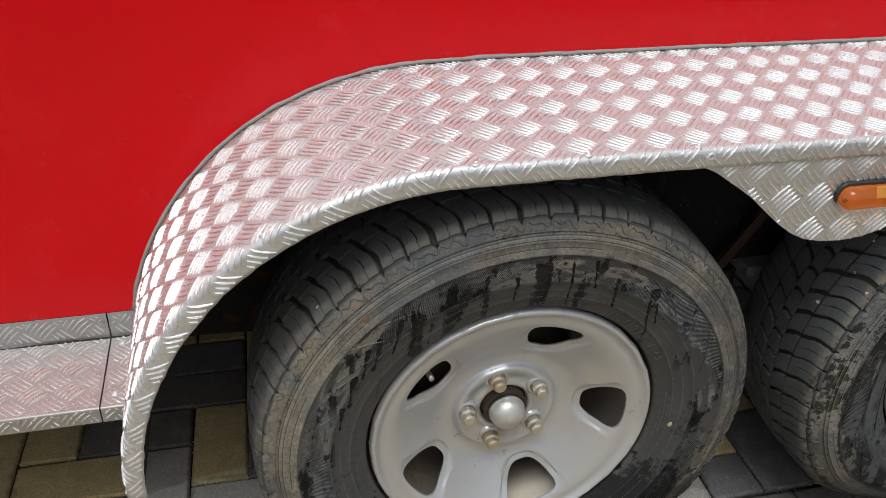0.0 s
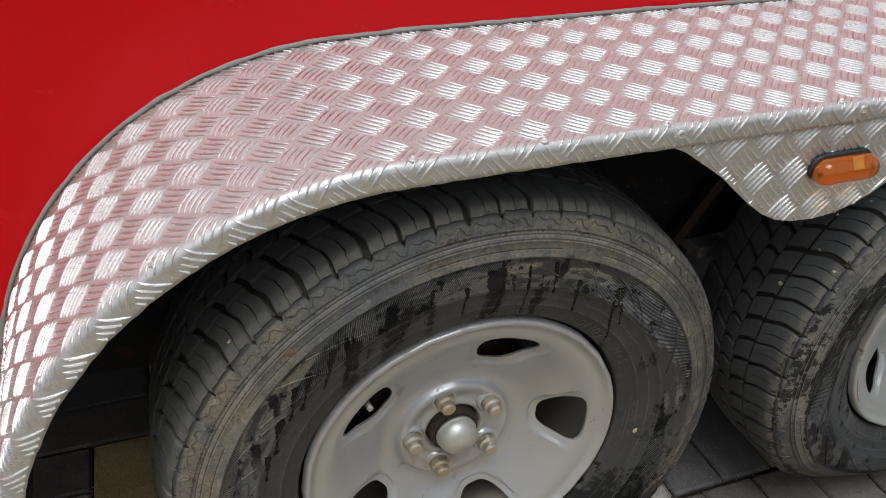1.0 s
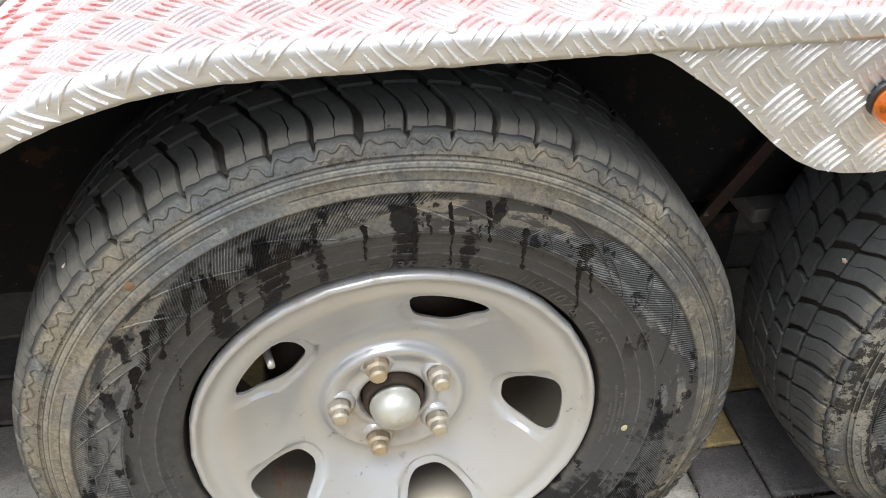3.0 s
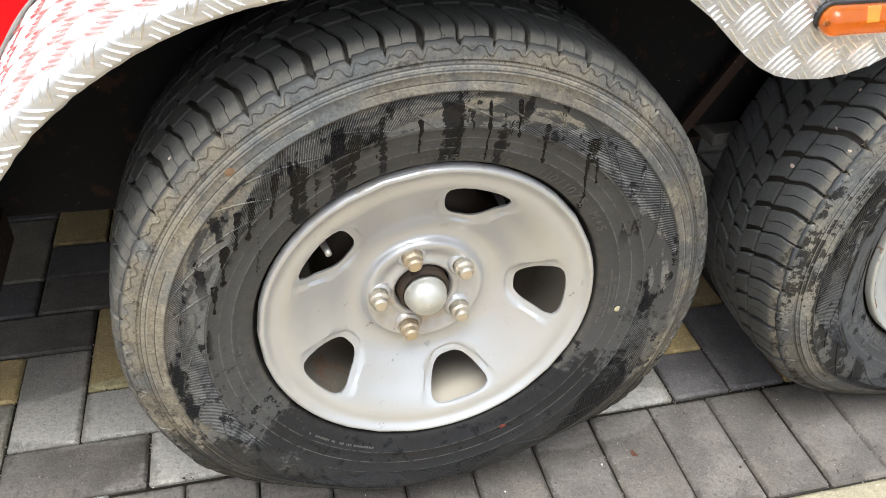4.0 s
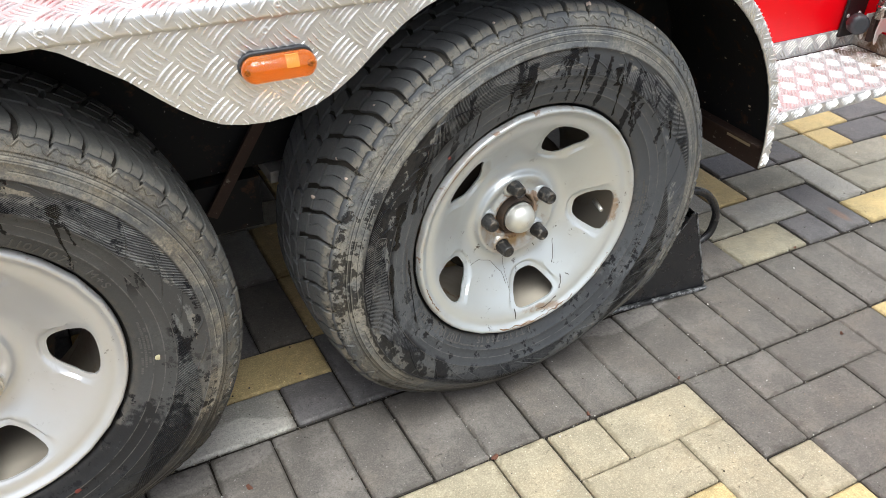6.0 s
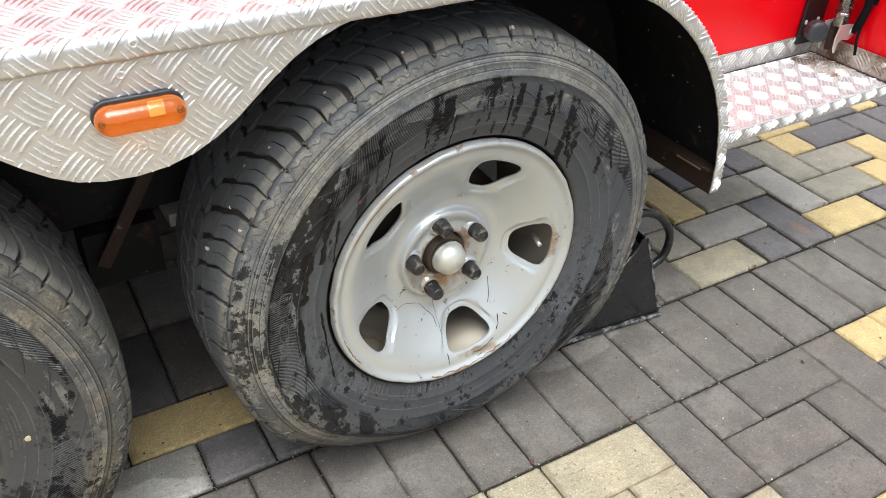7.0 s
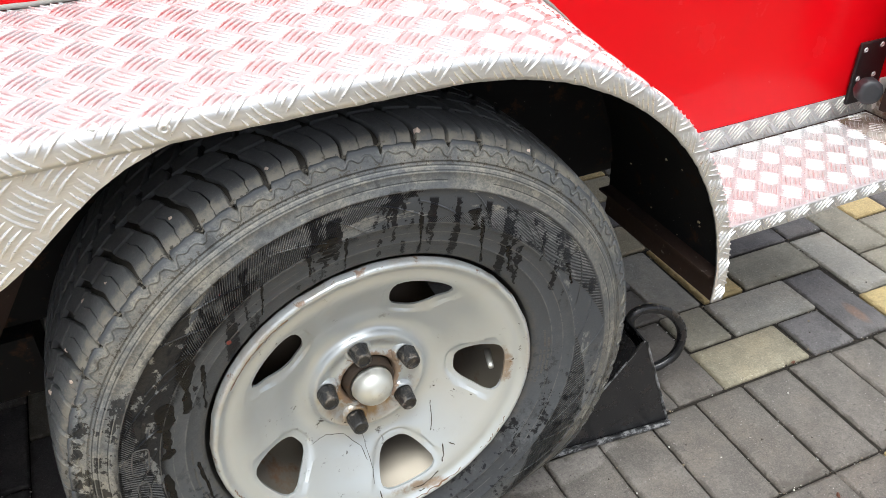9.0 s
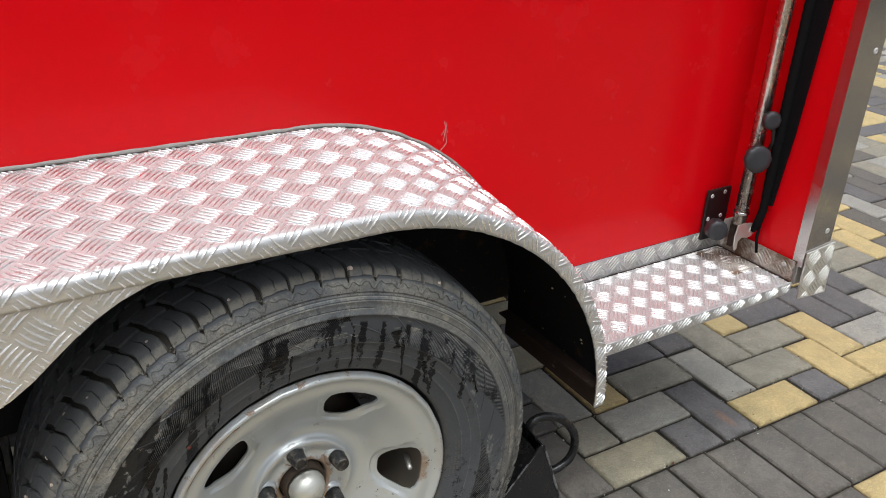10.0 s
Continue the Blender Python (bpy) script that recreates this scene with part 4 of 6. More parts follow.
def tread_line(y, lift):
    """Radius and sideways place of the tread surface for a developed width y from the crown."""
    w = y
    flat = 0.086
    if abs(w) <= flat:
        r = 0.3515 + 0.0065 - 0.0055 * (w / flat) ** 2 - 0.0065 * (1 - lift)
        return r, TYRE_MID + w
    over = abs(w) - flat
    a = min(over / 0.026, 1.0)
    r = 0.3525 - 0.0205 * a ** 1.5 - 0.0065 * (1 - lift) * (1 - 0.75 * a)
    side = flat + 0.0145 * math.sin(a * math.pi / 2) + 0.004 * a * lift
    return r, TYRE_MID + math.copysign(side, w)


def tread_block(outline_left, outline_right, ws, spin, worn_left=0.0034, worn_right=0.0034):
    """One rubber block between two edge lines, given as angle by width, with worn upper edges."""
    verts, faces = [], []
    for w, a0, a1 in zip(ws, outline_left, outline_right):
        for a, lift in ((a0 - 0.001, -0.6), (a0 + 0.15 * worn_left, 0.72), (a0 + worn_left, 1.0), (a1 - worn_right, 1.0), (a1 - 0.15 * worn_right, 0.72), (a1 + 0.001, -0.6)):
            r, y = tread_line(w, lift)
            verts.append(Vector((r * math.cos(a + spin), y, r * math.sin(a + spin))))
    n = len(ws)
    for k in range(n - 1):
        for i in range(5):
            faces.append((6 * k + i, 6 * k + i + 1, 6 * k + i + 7, 6 * k + i + 6))
    faces.append(tuple(range(6)))
    faces.append(tuple(6 * (n - 1) + i for i in range(5, -1, -1)))
    return verts, faces


def flattened(mesh, hub=HUB_Z):
    """The tyre stands on the ground: its foot is pressed flat, and the shoulder folds in under the sidewall."""
    out = []
    for v in mesh[0]:
        v = Vector(v)
        r = math.hypot(v.x, v.z)
        if v.z < -0.10 and r > 0.27:
            f = min(max((-v.z / r - 0.50) / 0.45, 0.0), 1.0)
            f = f * f * (3 - 2 * f)
            for side in (-1, 1):
                inward = side * (v.y - TYRE_MID) - (0.1165 - (r - 0.283) * 0.90)
                if inward > 0:
                    v.y -= side * f * 0.75 * inward
        low = -hub + 0.0015
        if v.z < low + 0.02:
            push = max(0.0, low - v.z)
            v.z = max(v.z, low)
            if v.y < TYRE_MID:
                v.y -= push * 0.5
            else:
                v.y += push * 0.5
        out.append(v)
    return out, mesh[1]


def tread_mesh(spin, count):
    pitch = 2 * math.pi / count
    pieces = []
    for k in range(count):
        base = k * pitch
        jit = 0.004 * math.sin(k * 2.4)
        for sgn in (-1, 1):
            # shoulder block in two halves, split by a fine sipe, with a zigzag foot
            ws = [sgn * w for w in (0.0472, 0.056, 0.066, 0.076, 0.086, 0.0915, 0.0965, 0.1005)]
            bend = [0.34, 0.24, 0.09, 0.0, -0.03, -0.02, 0.0, 0.02]
            left = [base + jit + pitch * b for b in bend]
            split = [base + jit + pitch * (b + 0.40 + 0.03 * (i % 2)) for i, b in enumerate(bend)]
            right = [base + jit + pitch * (b + 0.87) for b in bend]
            gap = [0.0001, 0.0001, 0.0012, 0.0014, 0.0014, 0.0004, 0.0001, 0.0001]
            a_ws = ws[:-1] + [sgn * 0.1040]
            b_ws = ws[:-2] + [sgn * 0.0965, sgn * 0.1012]
            pieces.append(tread_block(left, [s - g for s, g in zip(split, gap)], a_ws, spin, 0.0030, 0.0008))
            pieces.append(tread_block([s + g for s, g in zip(split, gap)], right, b_ws, spin, 0.0008, 0.0030))
            # inner row of slanted blocks
            ws = [sgn * w for w in (0.0155, 0.023, 0.031, 0.037, 0.0412)]
            left = [base + pitch * (0.46 + b) for b in (0.30, 0.17, 0.05, -0.03, -0.02)]
            right = [base + pitch * (1.23 + b) for b in (0.30, 0.19, 0.08, 0.0, 0.0)]
            pieces.append(tread_block(left, right, ws, spin))
        ws = [-0.011, -0.004, 0.004, 0.011]
        pieces.append(tread_block([base + pitch * b for b in (0.10, 0.02, -0.02, 0.06)], [base + pitch * b for b in (0.93, 0.85, 0.81, 0.89)], ws, spin))
    return joined(*pieces)


def disc_y(r):
    """How far the wheel disc stands from the outer plane, by radius."""
    table = ((0.034, 0.0310), (0.036, 0.0246), (0.039, 0.0222), (0.0425, 0.0222), (0.046, 0.0240), (0.052, 0.0236), (0.060, 0.0202), (0.065, 0.0182), (0.0695, 0.0170), (0.0722, 0.0178), (0.0750, 0.0226),
             (0.078, 0.0258), (0.085, 0.0270), (0.094, 0.0252), (0.104, 0.0205), (0.118, 0.0115), (0.140, -0.0010), (0.160, -0.0130), (0.172, -0.0185), (0.180, -0.0204), (0.187, -0.0210), (0.1905, -0.0226), (0.194, -0.0256), (0.197, -0.0280), (0.1995, -0.0278), (0.2018, -0.0250), (0.2028, -0.017))
    slopes = [(yb - ya) / (rb - ra) for (ra, ya), (rb, yb) in zip(table, table[1:])]
    for k, ((ra, ya), (rb, yb)) in enumerate(zip(table, table[1:])):
        if r <= rb:
            ends = []
            for i in (k, k + 1):
                before, after = slopes[max(i - 1, 0)], slopes[min(i, len(slopes) - 1)]
                ends.append(0.0 if before * after <= 0 else 2 * before * after / (before + after))
            w = rb - ra
            f = max(0.0, (r - ra) / w)
            return (2 * f ** 3 - 3 * f * f + 1) * ya + (f ** 3 - 2 * f * f + f) * w * ends[0] + (3 * f * f - 2 * f ** 3) * yb + (f ** 3 - f * f) * w * ends[1]
    return table[-1][1]


def window_edge(a):
    """Reach of a window from its middle in the direction a, in metres: a rounded trapezium."""
    c, s = math.cos(a), math.sin(a)
    # c: outwards, s: sideways
    wide = 0.0325 + 0.0080 * c
    tall = 0.0262 if c > 0 else 0.0290
    e = 4.4 if c > 0 else 3.2
    return 1.0 / (abs(c / tall) ** e + abs(s / wide) ** e) ** (1 / e)


def disc_mesh(turn):
    """A pressed steel disc with five windows, a raised ring about the hub and a rolled lip."""
    verts, faces = [], []
    sector, mid_r, r_in, r_out = 2 * math.pi / 5, 0.1440, 0.098, 0.180
    side = sector / 2 * mid_r
    c_out, c_in = math.atan2(side, r_out - mid_r), math.atan2(side, r_in - mid_r)
    turns = [c_out * (2 * k / 14 - 1) for k in range(14)] + [c_out + (c_in - c_out) * k / 20 for k in range(20)]
    turns += [c_in + (2 * math.pi - 2 * c_in) * k / 14 for k in range(14)] + [2 * math.pi - c_in + (c_in - c_out) * k / 20 for k in range(20)]
    n, rings = len(turns), 14
    arc_in, arc_out = set(), set()

    for k in range(5):
        start = len(verts)
        mid = turn + k * sector
        for ring in range(rings + 2):
            for i in range(n):
                a = turns[i]
                c, s = math.cos(a), math.sin(a)
                e = window_edge(a)
                wr, wt = mid_r + e * c, e * s / mid_r
                # ray to the sector's border
                hit = []
                if c > 1e-6:
                    hit.append((r_out - mid_r) / c)
                if c < -1e-6:
                    hit.append((r_in - mid_r) / c)
                if abs(s) > 1e-6:
                    hit.append(side / abs(s))
                d = min(hit)
                br, bt = mid_r + d * c, d * s / mid_r
                hubward = 1.0 if c < 0.0 else max(0.0, 1 - c * 1.4)
                if ring == 0:
                    r, t, y = wr, wt, disc_y(wr) + 0.0045 + 0.0050 * hubward
                else:
                    f = ((ring - 1) / rings) ** 1.25
                    r, t = wr + (br - wr) * f, wt + (bt - wt) * f
                    away = math.hypot(r - wr, (t - wt) * mid_r)
                    fall = min(max((away - 0.0078) / 0.0050, 0.0), 1.0)
                    step = 1 - fall * fall * (3 - 2 * fall)
                    y = disc_y(r) + 0.0050 * step * hubward * (1 - f ** 6) + 0.0012 * math.exp(-(away / 0.003) ** 2)
                ang = mid + t
                verts.append(Vector((r * math.cos(ang), y, r * math.sin(ang))))
                if ring == rings + 1:
                    if abs(r - r_in) < 1e-5:
                        arc_in.add(round(ang, 6))
                    if abs(r - r_out) < 1e-5:
                        arc_out.add(round(ang, 6))
        for ring in range(rings + 1):
            for i in range(n):
                j = (i + 1) % n
                a = start + ring * n
                faces.append((a + i, a + j, a + n + j, a + n + i))

    def band(radii, angles):
        start, m = len(verts), len(angles)
        for r in radii:
            for a in angles:
                verts.append(Vector((r * math.cos(a), disc_y(r), r * math.sin(a))))
        for q in range(len(radii) - 1):
            for i in range(m):
                j = (i + 1) % m
                faces.append((start + q * m + i, start + q * m + j, start + (q + 1) * m + j, start + (q + 1) * m + i))

    corners = {round(turn + (k + 0.5) * sector, 6) for k in range(5)}
    band([0.034, 0.0348, 0.036, 0.0375, 0.039, 0.0408, 0.0425, 0.0443, 0.046, 0.049, 0.052, 0.056, 0.060, 0.063, 0.066, 0.0695, 0.0713, 0.073, 0.0748, 0.0765, 0.0783, 0.080, 0.0825, 0.086, 0.089, 0.092, 0.095, 0.098], sorted(arc_in | corners))
    band([0.180, 0.182, 0.184, 0.187, 0.189, 0.1905, 0.192, 0.194, 0.196, 0.197, 0.1985, 0.1995, 0.2008, 0.2018, 0.2028], sorted(arc_out | corners))
    return verts, faces


def nut(kind):
    """A wheel nut along -y with its seat at y = 0."""
    if kind == "acorn":
        verts, faces = [], []
        rows = [(0.0108, 0.0, 0), (0.0112, -0.003, 0), (0.0100, -0.0045, 1), (0.0100, -0.0180, 1), (0.0090, -0.0194, 0), (0.0080, -0.0204, 0), (0.0083, -0.0240, 0), (0.0079, -0.0275, 0), (0.0058, -0.0296, 0), (0.0002, -0.0302, 0)]
    else:
        verts, faces = [], []
        rows = [(0.0112, 0.0, 0), (0.0112, -0.004, 0), (0.0098, -0.006, 1), (0.0101, -0.0140, 1), (0.0104, -0.0152, 0), (0.0100, -0.0240, 0), (0.0090, -0.0320, 0), (0.0080, -0.0336, 0), (0.0064, -0.0338, 0), (0.0060, -0.0322, 0), (0.0002, -0.0318, 0)]
    n = 18
    for r, y, hexagon in rows:
        r *= 1.12
        for i in range(n):
            a = 2 * math.pi * i / n
            rr = r / math.cos((a + math.pi / 6) % (math.pi / 3) - math.pi / 6) if hexagon else r
            rr = min(rr, 0.0126)
            verts.append(Vector((rr * math.cos(a), y, rr * math.sin(a))))
    for k in range(len(rows) - 1):
        for i in range(n):
            j = (i + 1) % n
            faces.append((k * n + i, k * n + j, (k + 1) * n + j, (k + 1) * n + i))
    return verts, faces


def glyphs(text, radius, start, size):
    """Raised letters round the sidewall, from the angle start (degrees) on, clockwise."""
    verts, faces, a = [], [], radians(start)
    for ch in text:
        if ch == " ":
            a -= 0.55 * size / radius
            continue
        curve = bpy.data.curves.new("letter", "FONT")
        curve.body, curve.size, curve.extrude = ch, size, 0.0007
        ob = new("letter", curve)
        mesh = ob.to_mesh()
        wide = max((v.co.x for v in mesh.vertices), default=0.0)
        base = len(verts)
        for v in mesh.vertices:
            ang = a - v.co.x / radius
            r = radius + v.co.y
            y = side_y(r) - 0.0003 - v.co.z
            verts.append(Vector((r * math.cos(ang), y, r * math.sin(ang))))
        faces.extend(tuple(i + base for i in p.vertices) for p in mesh.polygons)
        ob.to_mesh_clear()
        bpy.data.objects.remove(ob)
        bpy.data.curves.remove(curve)
        a -= (wide + 0.22 * size) / radius
    return verts, faces


def side_y(r):
    for (ra, ya), (rb, yb) in zip(SIDE, SIDE[1:]):
        if ra <= r <= rb:
            return ya + (yb - ya) * (r - ra) / (rb - ra)
    return -0.05


def moved(mesh, by):
    return [Vector(v) + Vector(by) for v in mesh[0]], mesh[1]


def make_wheel(cx, turn, kind, paint, side_mat, rib_mat, tread_mat, label, marks, out=0.0):
    """A steel trailer wheel with its tyre, outer side towards -y."""
    hub, face = (cx, 0.0, HUB_Z), (cx, out, HUB_Z)
    spin, count = (radians(1.3), 62) if kind == "acorn" else (radians(1.18), 58)
    disc = disc_mesh(turn)
    bm = bmesh.new()
    vs = [bm.verts.new(v) for v in disc[0]]
    for f in disc[1]:
        try:
            bm.faces.new([vs[i] for i in f])
        except ValueError:
            pass
    bmesh.ops.remove_doubles(bm, verts=bm.verts, dist=0.0002)
    bmesh.ops.recalc_face_normals(bm, faces=bm.faces)
    wheel = part("wheel", bm, paint, trailer, label, True, face)
    wheel.data.set_sharp_from_angle(angle=radians(38))
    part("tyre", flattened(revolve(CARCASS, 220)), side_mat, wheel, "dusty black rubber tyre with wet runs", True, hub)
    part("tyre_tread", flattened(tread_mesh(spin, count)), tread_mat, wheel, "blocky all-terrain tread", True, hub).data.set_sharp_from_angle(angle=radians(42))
    barrel = [(0.2022, -0.018), (0.196, -0.008), (0.192, 0.006), (0.186, 0.020), (0.179, 0.040), (0.172, 0.070), (0.172, 0.110), (0.184, 0.140), (0.190, 0.165), (0.202, 0.175)]
    part("wheel_barrel", revolve(barrel, 96), BARREL, wheel, "dirty bare inside of the rim", True, face)
    drum = [(0.0355, 0.038), (0.060, 0.044), (0.110, 0.050), (0.128, 0.058), (0.130, 0.110), (0.02, 0.112)]
    part("brake_drum", revolve(drum, 64), HUBDARK, wheel, "rusty brake drum", True, face)
    bore = [(0.0345, 0.030), (0.0342, 0.0395), (0.0326, 0.0400), (0.0318, 0.0190), (0.0304, 0.0160), (0.0268, 0.0150), (0.0256, 0.0190)]
    part("hub_bore", revolve(bore, 48), BORE, wheel, "rusty hub bore", True, face)
    cap = [(0.0252, 0.048), (0.0252, 0.0142), (0.0264, 0.0130), (0.0266, 0.0112), (0.0258, 0.0102), (0.0254, 0.0072), (0.0240, 0.0020), (0.0213, -0.0026), (0.0177, -0.0060), (0.0136, -0.0085), (0.0097, -0.0096), (0.0089, -0.0104), (0.0004, -0.0108)]
    part("hub_cap", revolve(cap, 40), CAPSTEEL, wheel, "domed metal grease cap", True, face)
    for k in range(5):
        a = turn + (k + 0.5) * 2 * math.pi / 5
        nx, nz = 0.05715 * math.cos(a), 0.05715 * math.sin(a)
        seat = revolve([(0.0190, 0.0085), (0.0172, 0.0046), (0.0150, 0.0022), (0.0132, 0.0017), (0.0118, 0.0048)], 24)
        part("nut_seat", moved(seat, (nx, 0.016, nz)), paint, wheel, smooth=True, at=face)
        tip_material = (ZINC if k in (1, 3) else PALEZINC) if kind == "acorn" else NUTBLACK
        ob = part("lug_nut", moved(nut(kind), (nx, 0.0284 if kind == "acorn" else 0.0300, nz)), tip_material, wheel, "zinc plated wheel nut" if kind == "acorn" else "black capped wheel nut", False, face)
    a = turn + (2 if kind == "acorn" else 0) * 2 * math.pi / 5 - 0.02
    reach = 0.150 if kind == "acorn" else 0.160
    vx, vz = reach * math.cos(a), reach * math.sin(a)
    stem = tube([(vx * 1.05, 0.025, vz * 1.05), (vx, 0.002, vz), (vx * 0.985, -0.006, vz * 0.985)], [0.0042, 0.0040, 0.0036], 10)
    part("valve_stem", stem, GALV, wheel, "tyre valve with a metal cap", True, face)
    turned = 0 if kind == "acorn" else 177
    letters = [glyphs("LT235/75R15", 0.2095, 98.5 + turned, 0.0150), glyphs("110/107S", 0.2125, 60 + turned, 0.0165), glyphs("M+S", 0.2150, 35 + turned, 0.0150)]
    for piece in letters:
        part("sidewall_lettering", piece, LETTER, wheel, "raised tyre size lettering", False, hub)
    for row, (radius, first, last) in enumerate(((0.2210, -10, 9), (0.2255, -8, 6), (0.2165, -14, 3), (0.2220, 172, 196), (0.2230, 226, 250))):
        ang, small = radians(first), []
        while ang < radians(last):
            wide = random.uniform(0.0012, 0.0030)
            if random.random() < 0.8:
                quad = []
                for da, dr in ((0, 0), (wide / radius, 0), (wide / radius, 0.0024), (0, 0.0024)):
                    rr = radius + dr
                    quad.append(Vector((rr * math.cos(ang + da), side_y(rr) - 0.0007, rr * math.sin(ang + da))))
                small.append(quad)
            ang += (wide + 0.0011) / radius
        part("small_print", ([v for q in small for v in q], [(4 * k, 4 * k + 3, 4 * k + 2, 4 * k + 1) for k in range(len(small))]), LETTER, wheel, "fine moulded print on the sidewall", False, hub).modifiers.new("thickness", "SOLIDIFY").thickness = 0.0006
    ribs = []
    for k in range(640):
        a = 2 * math.pi * k / 640
        span = []
        for r in (0.2600, 0.2660, 0.2720, 0.2780, 0.2840, 0.2900, 0.2965):
            ang = a - (r - 0.26) * 2.6
            wedge = math.sin(5.0 * ang + 60.0 * r) > -0.3
            if wedge:
                span.append((r, ang))
        if len(span) < 2:
            continue
        verts, faces = [], []
        for r, ang in span:
            for w, h in ((-0.0007, 0.0001), (0.0, -0.0007), (0.0007, 0.0001)):
                verts.append(Vector((r * math.cos(ang + w / r), side_y(r) + h, r * math.sin(ang + w / r))))
        for q in range(len(span) - 1):
            if span[q + 1][0] - span[q][0] > 0.0075:
                continue
            for w in range(2):
                faces.append((3 * q + w, 3 * q + w + 1, 3 * q + w + 4, 3 * q + w + 3))
        ribs.append((verts, faces))
    tagged(part("sidewall_rib", flattened(joined(*ribs)), rib_mat, wheel, "fine slanted ribs moulded on the sidewall", False, hub), kind="stuff")
    for k in range(11):
        for first, span, r0, r1 in ((0.0, -0.34, 0.2985, 0.2640), (0.10, -0.17, 0.2985, 0.2600), (0.31, -0.26, 0.2880, 0.2605)):
            a0 = 2 * math.pi * k / 11 + first + 0.06 * math.sin(k * 1.9)
            pts = []
            for q in range(9):
                f = q / 8
                r, a = r0 + (r1 - r0) * f ** 1.25, a0 + span * f
                pts.append((r * math.cos(a), side_y(r) - 0.0002, r * math.sin(a)))
            part("sidewall_ridge", flattened(tube(pts, [0.0004 + 0.0007 * math.sin(math.pi * (q + 0.5) / 9) for q in range(9)], 5)), side_mat, wheel, smooth=True, at=hub)
    # a small framed emblem and bars moulded into the ribbed band
    for a0, r0, half_a, half_r in ((168.5, 0.2775, 3.6, 0.0085), (177.5, 0.2770, 2.6, 0.0060)):
        loop = []
        for q in range(25):
            w = 2 * math.pi * q / 24
            cu, cv = math.cos(w), math.sin(w)
            a = radians(a0 + half_a * math.copysign(abs(cu) ** 0.45, cu))
            r = r0 + half_r * math.copysign(abs(cv) ** 0.45, cv)
            loop.append((r * math.cos(a), side_y(r) - 0.0005, r * math.sin(a)))
        part("sidewall_emblem", tube(loop, 0.0007, 6, False), LETTER, wheel, "moulded frame on the sidewall", True, hub)
    # a raised band round the shoulder with a zigzag upper edge, under the blocks
    outline = ((0.00, 0.3425), (0.03, 0.3442), (0.30, 0.3448), (0.55, 0.3440), (0.80, 0.3446), (0.85, 0.3425), (0.885, 0.3382), (0.925, 0.3372), (0.96, 0.3390))
    verts, faces, m = [], [], 5
    for k in range(count):
        for f, top in outline:
            a = spin + 2 * math.pi * (k + f + 0.03 * math.sin(k * 1.7)) / count
            top += 0.0008 * math.sin(k * 2.3 + f)
            for r, lift in ((0.3270, 0.0006), (0.3276, -0.0010), (top - 0.0012, -0.0016), (top, -0.0009), (top + 0.0004, 0.0060)):
                y = -0.0413 + (r - 0.3268) * 0.47 + lift
                verts.append(Vector((r * math.cos(a), y, r * math.sin(a))))
    total = count * len(outline)
    for k in range(total):
        k2 = (k + 1) % total
        for i in range(m - 1):
            faces.append((k * m + i, k * m + i + 1, k2 * m + i + 1, k2 * m + i))
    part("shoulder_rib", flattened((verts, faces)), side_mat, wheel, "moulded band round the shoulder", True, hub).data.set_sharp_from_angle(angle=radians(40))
    zig = []
    for k in range(count):
        for f, r in ((-0.08, 0.3322), (0.02, 0.3328), (0.14, 0.3384), (0.32, 0.3394), (0.46, 0.3364), (0.54, 0.3366), (0.68, 0.3400), (0.80, 0.3390)):
            a = spin + 2 * math.pi * (k + f + 0.05) / count
            r += 0.0012 * math.sin(k * 3.1 + f * 9.0)
            zig.append(Vector((r * math.cos(a), -0.0429 + (r - 0.3268) * 0.47, r * math.sin(a))))
    zig.append(zig[0])
    part("zigzag_rib", flattened(tube(zig, [0.0014 + 0.0006 * noise.noise((k * 0.37, 1.0, cx)) for k in range(len(zig))], 6, False)), side_mat, wheel, "zigzag rib on the shoulder", True, hub)
    for r, ang, size, mat in marks:
        a = radians(ang)
        dot = revolve([(0.0001, -0.0006), (size * 0.8, -0.0005), (size, 0.0)], 12)
        part("paint_dot", moved(dot, (r * math.cos(a), side_y(r) - 0.0003, r * math.sin(a))), mat, wheel, smooth=True, at=hub)
    return wheel


wheel_front = make_wheel(0.0015, radians(-1.5), "acorn", WHEEL_A, SIDE_A, RIB_A, TREAD_A, "silver steel wheel with five windows and zinc nuts",
                         [(0.236, -5.8, 0.0045, DOT_Y), (0.2325, -64.5, 0.0045, DOT_R), (0.3125, 131.4, 0.0050, STAIN)])
wheel_rear = make_wheel(0.8185, radians(-6.0), "capped", WHEEL_B, SIDE_B, RIB_B, TREAD_B, "silver steel wheel with rusty lip and black nuts", [(0.2298, 134.1, 0.0027, DOT_R)], -0.005)


def disc_scratch(wheel, cx, line, radius=0.0005):
    """A thin dark crack or scratch that follows the disc, from points (x, z) about the hub."""
    pts = []
    for (xa, za), (xb, zb) in zip(line, line[1:]):
        for f in (0.0, 0.25, 0.5, 0.75):
            x, z = xa + (xb - xa) * f + random.uniform(-0.0006, 0.0006), za + (zb - za) * f + random.uniform(-0.0006, 0.0006)
            pts.append((x, disc_y(math.hypot(x, z)) - 0.0001, z))
    part("scratch", tube(pts, [radius * random.uniform(0.5, 1.3) for p in pts], 5), STAIN_DARK, wheel, "dark scratch in the silver lacquer", at=(cx, -0.005, HUB_Z))


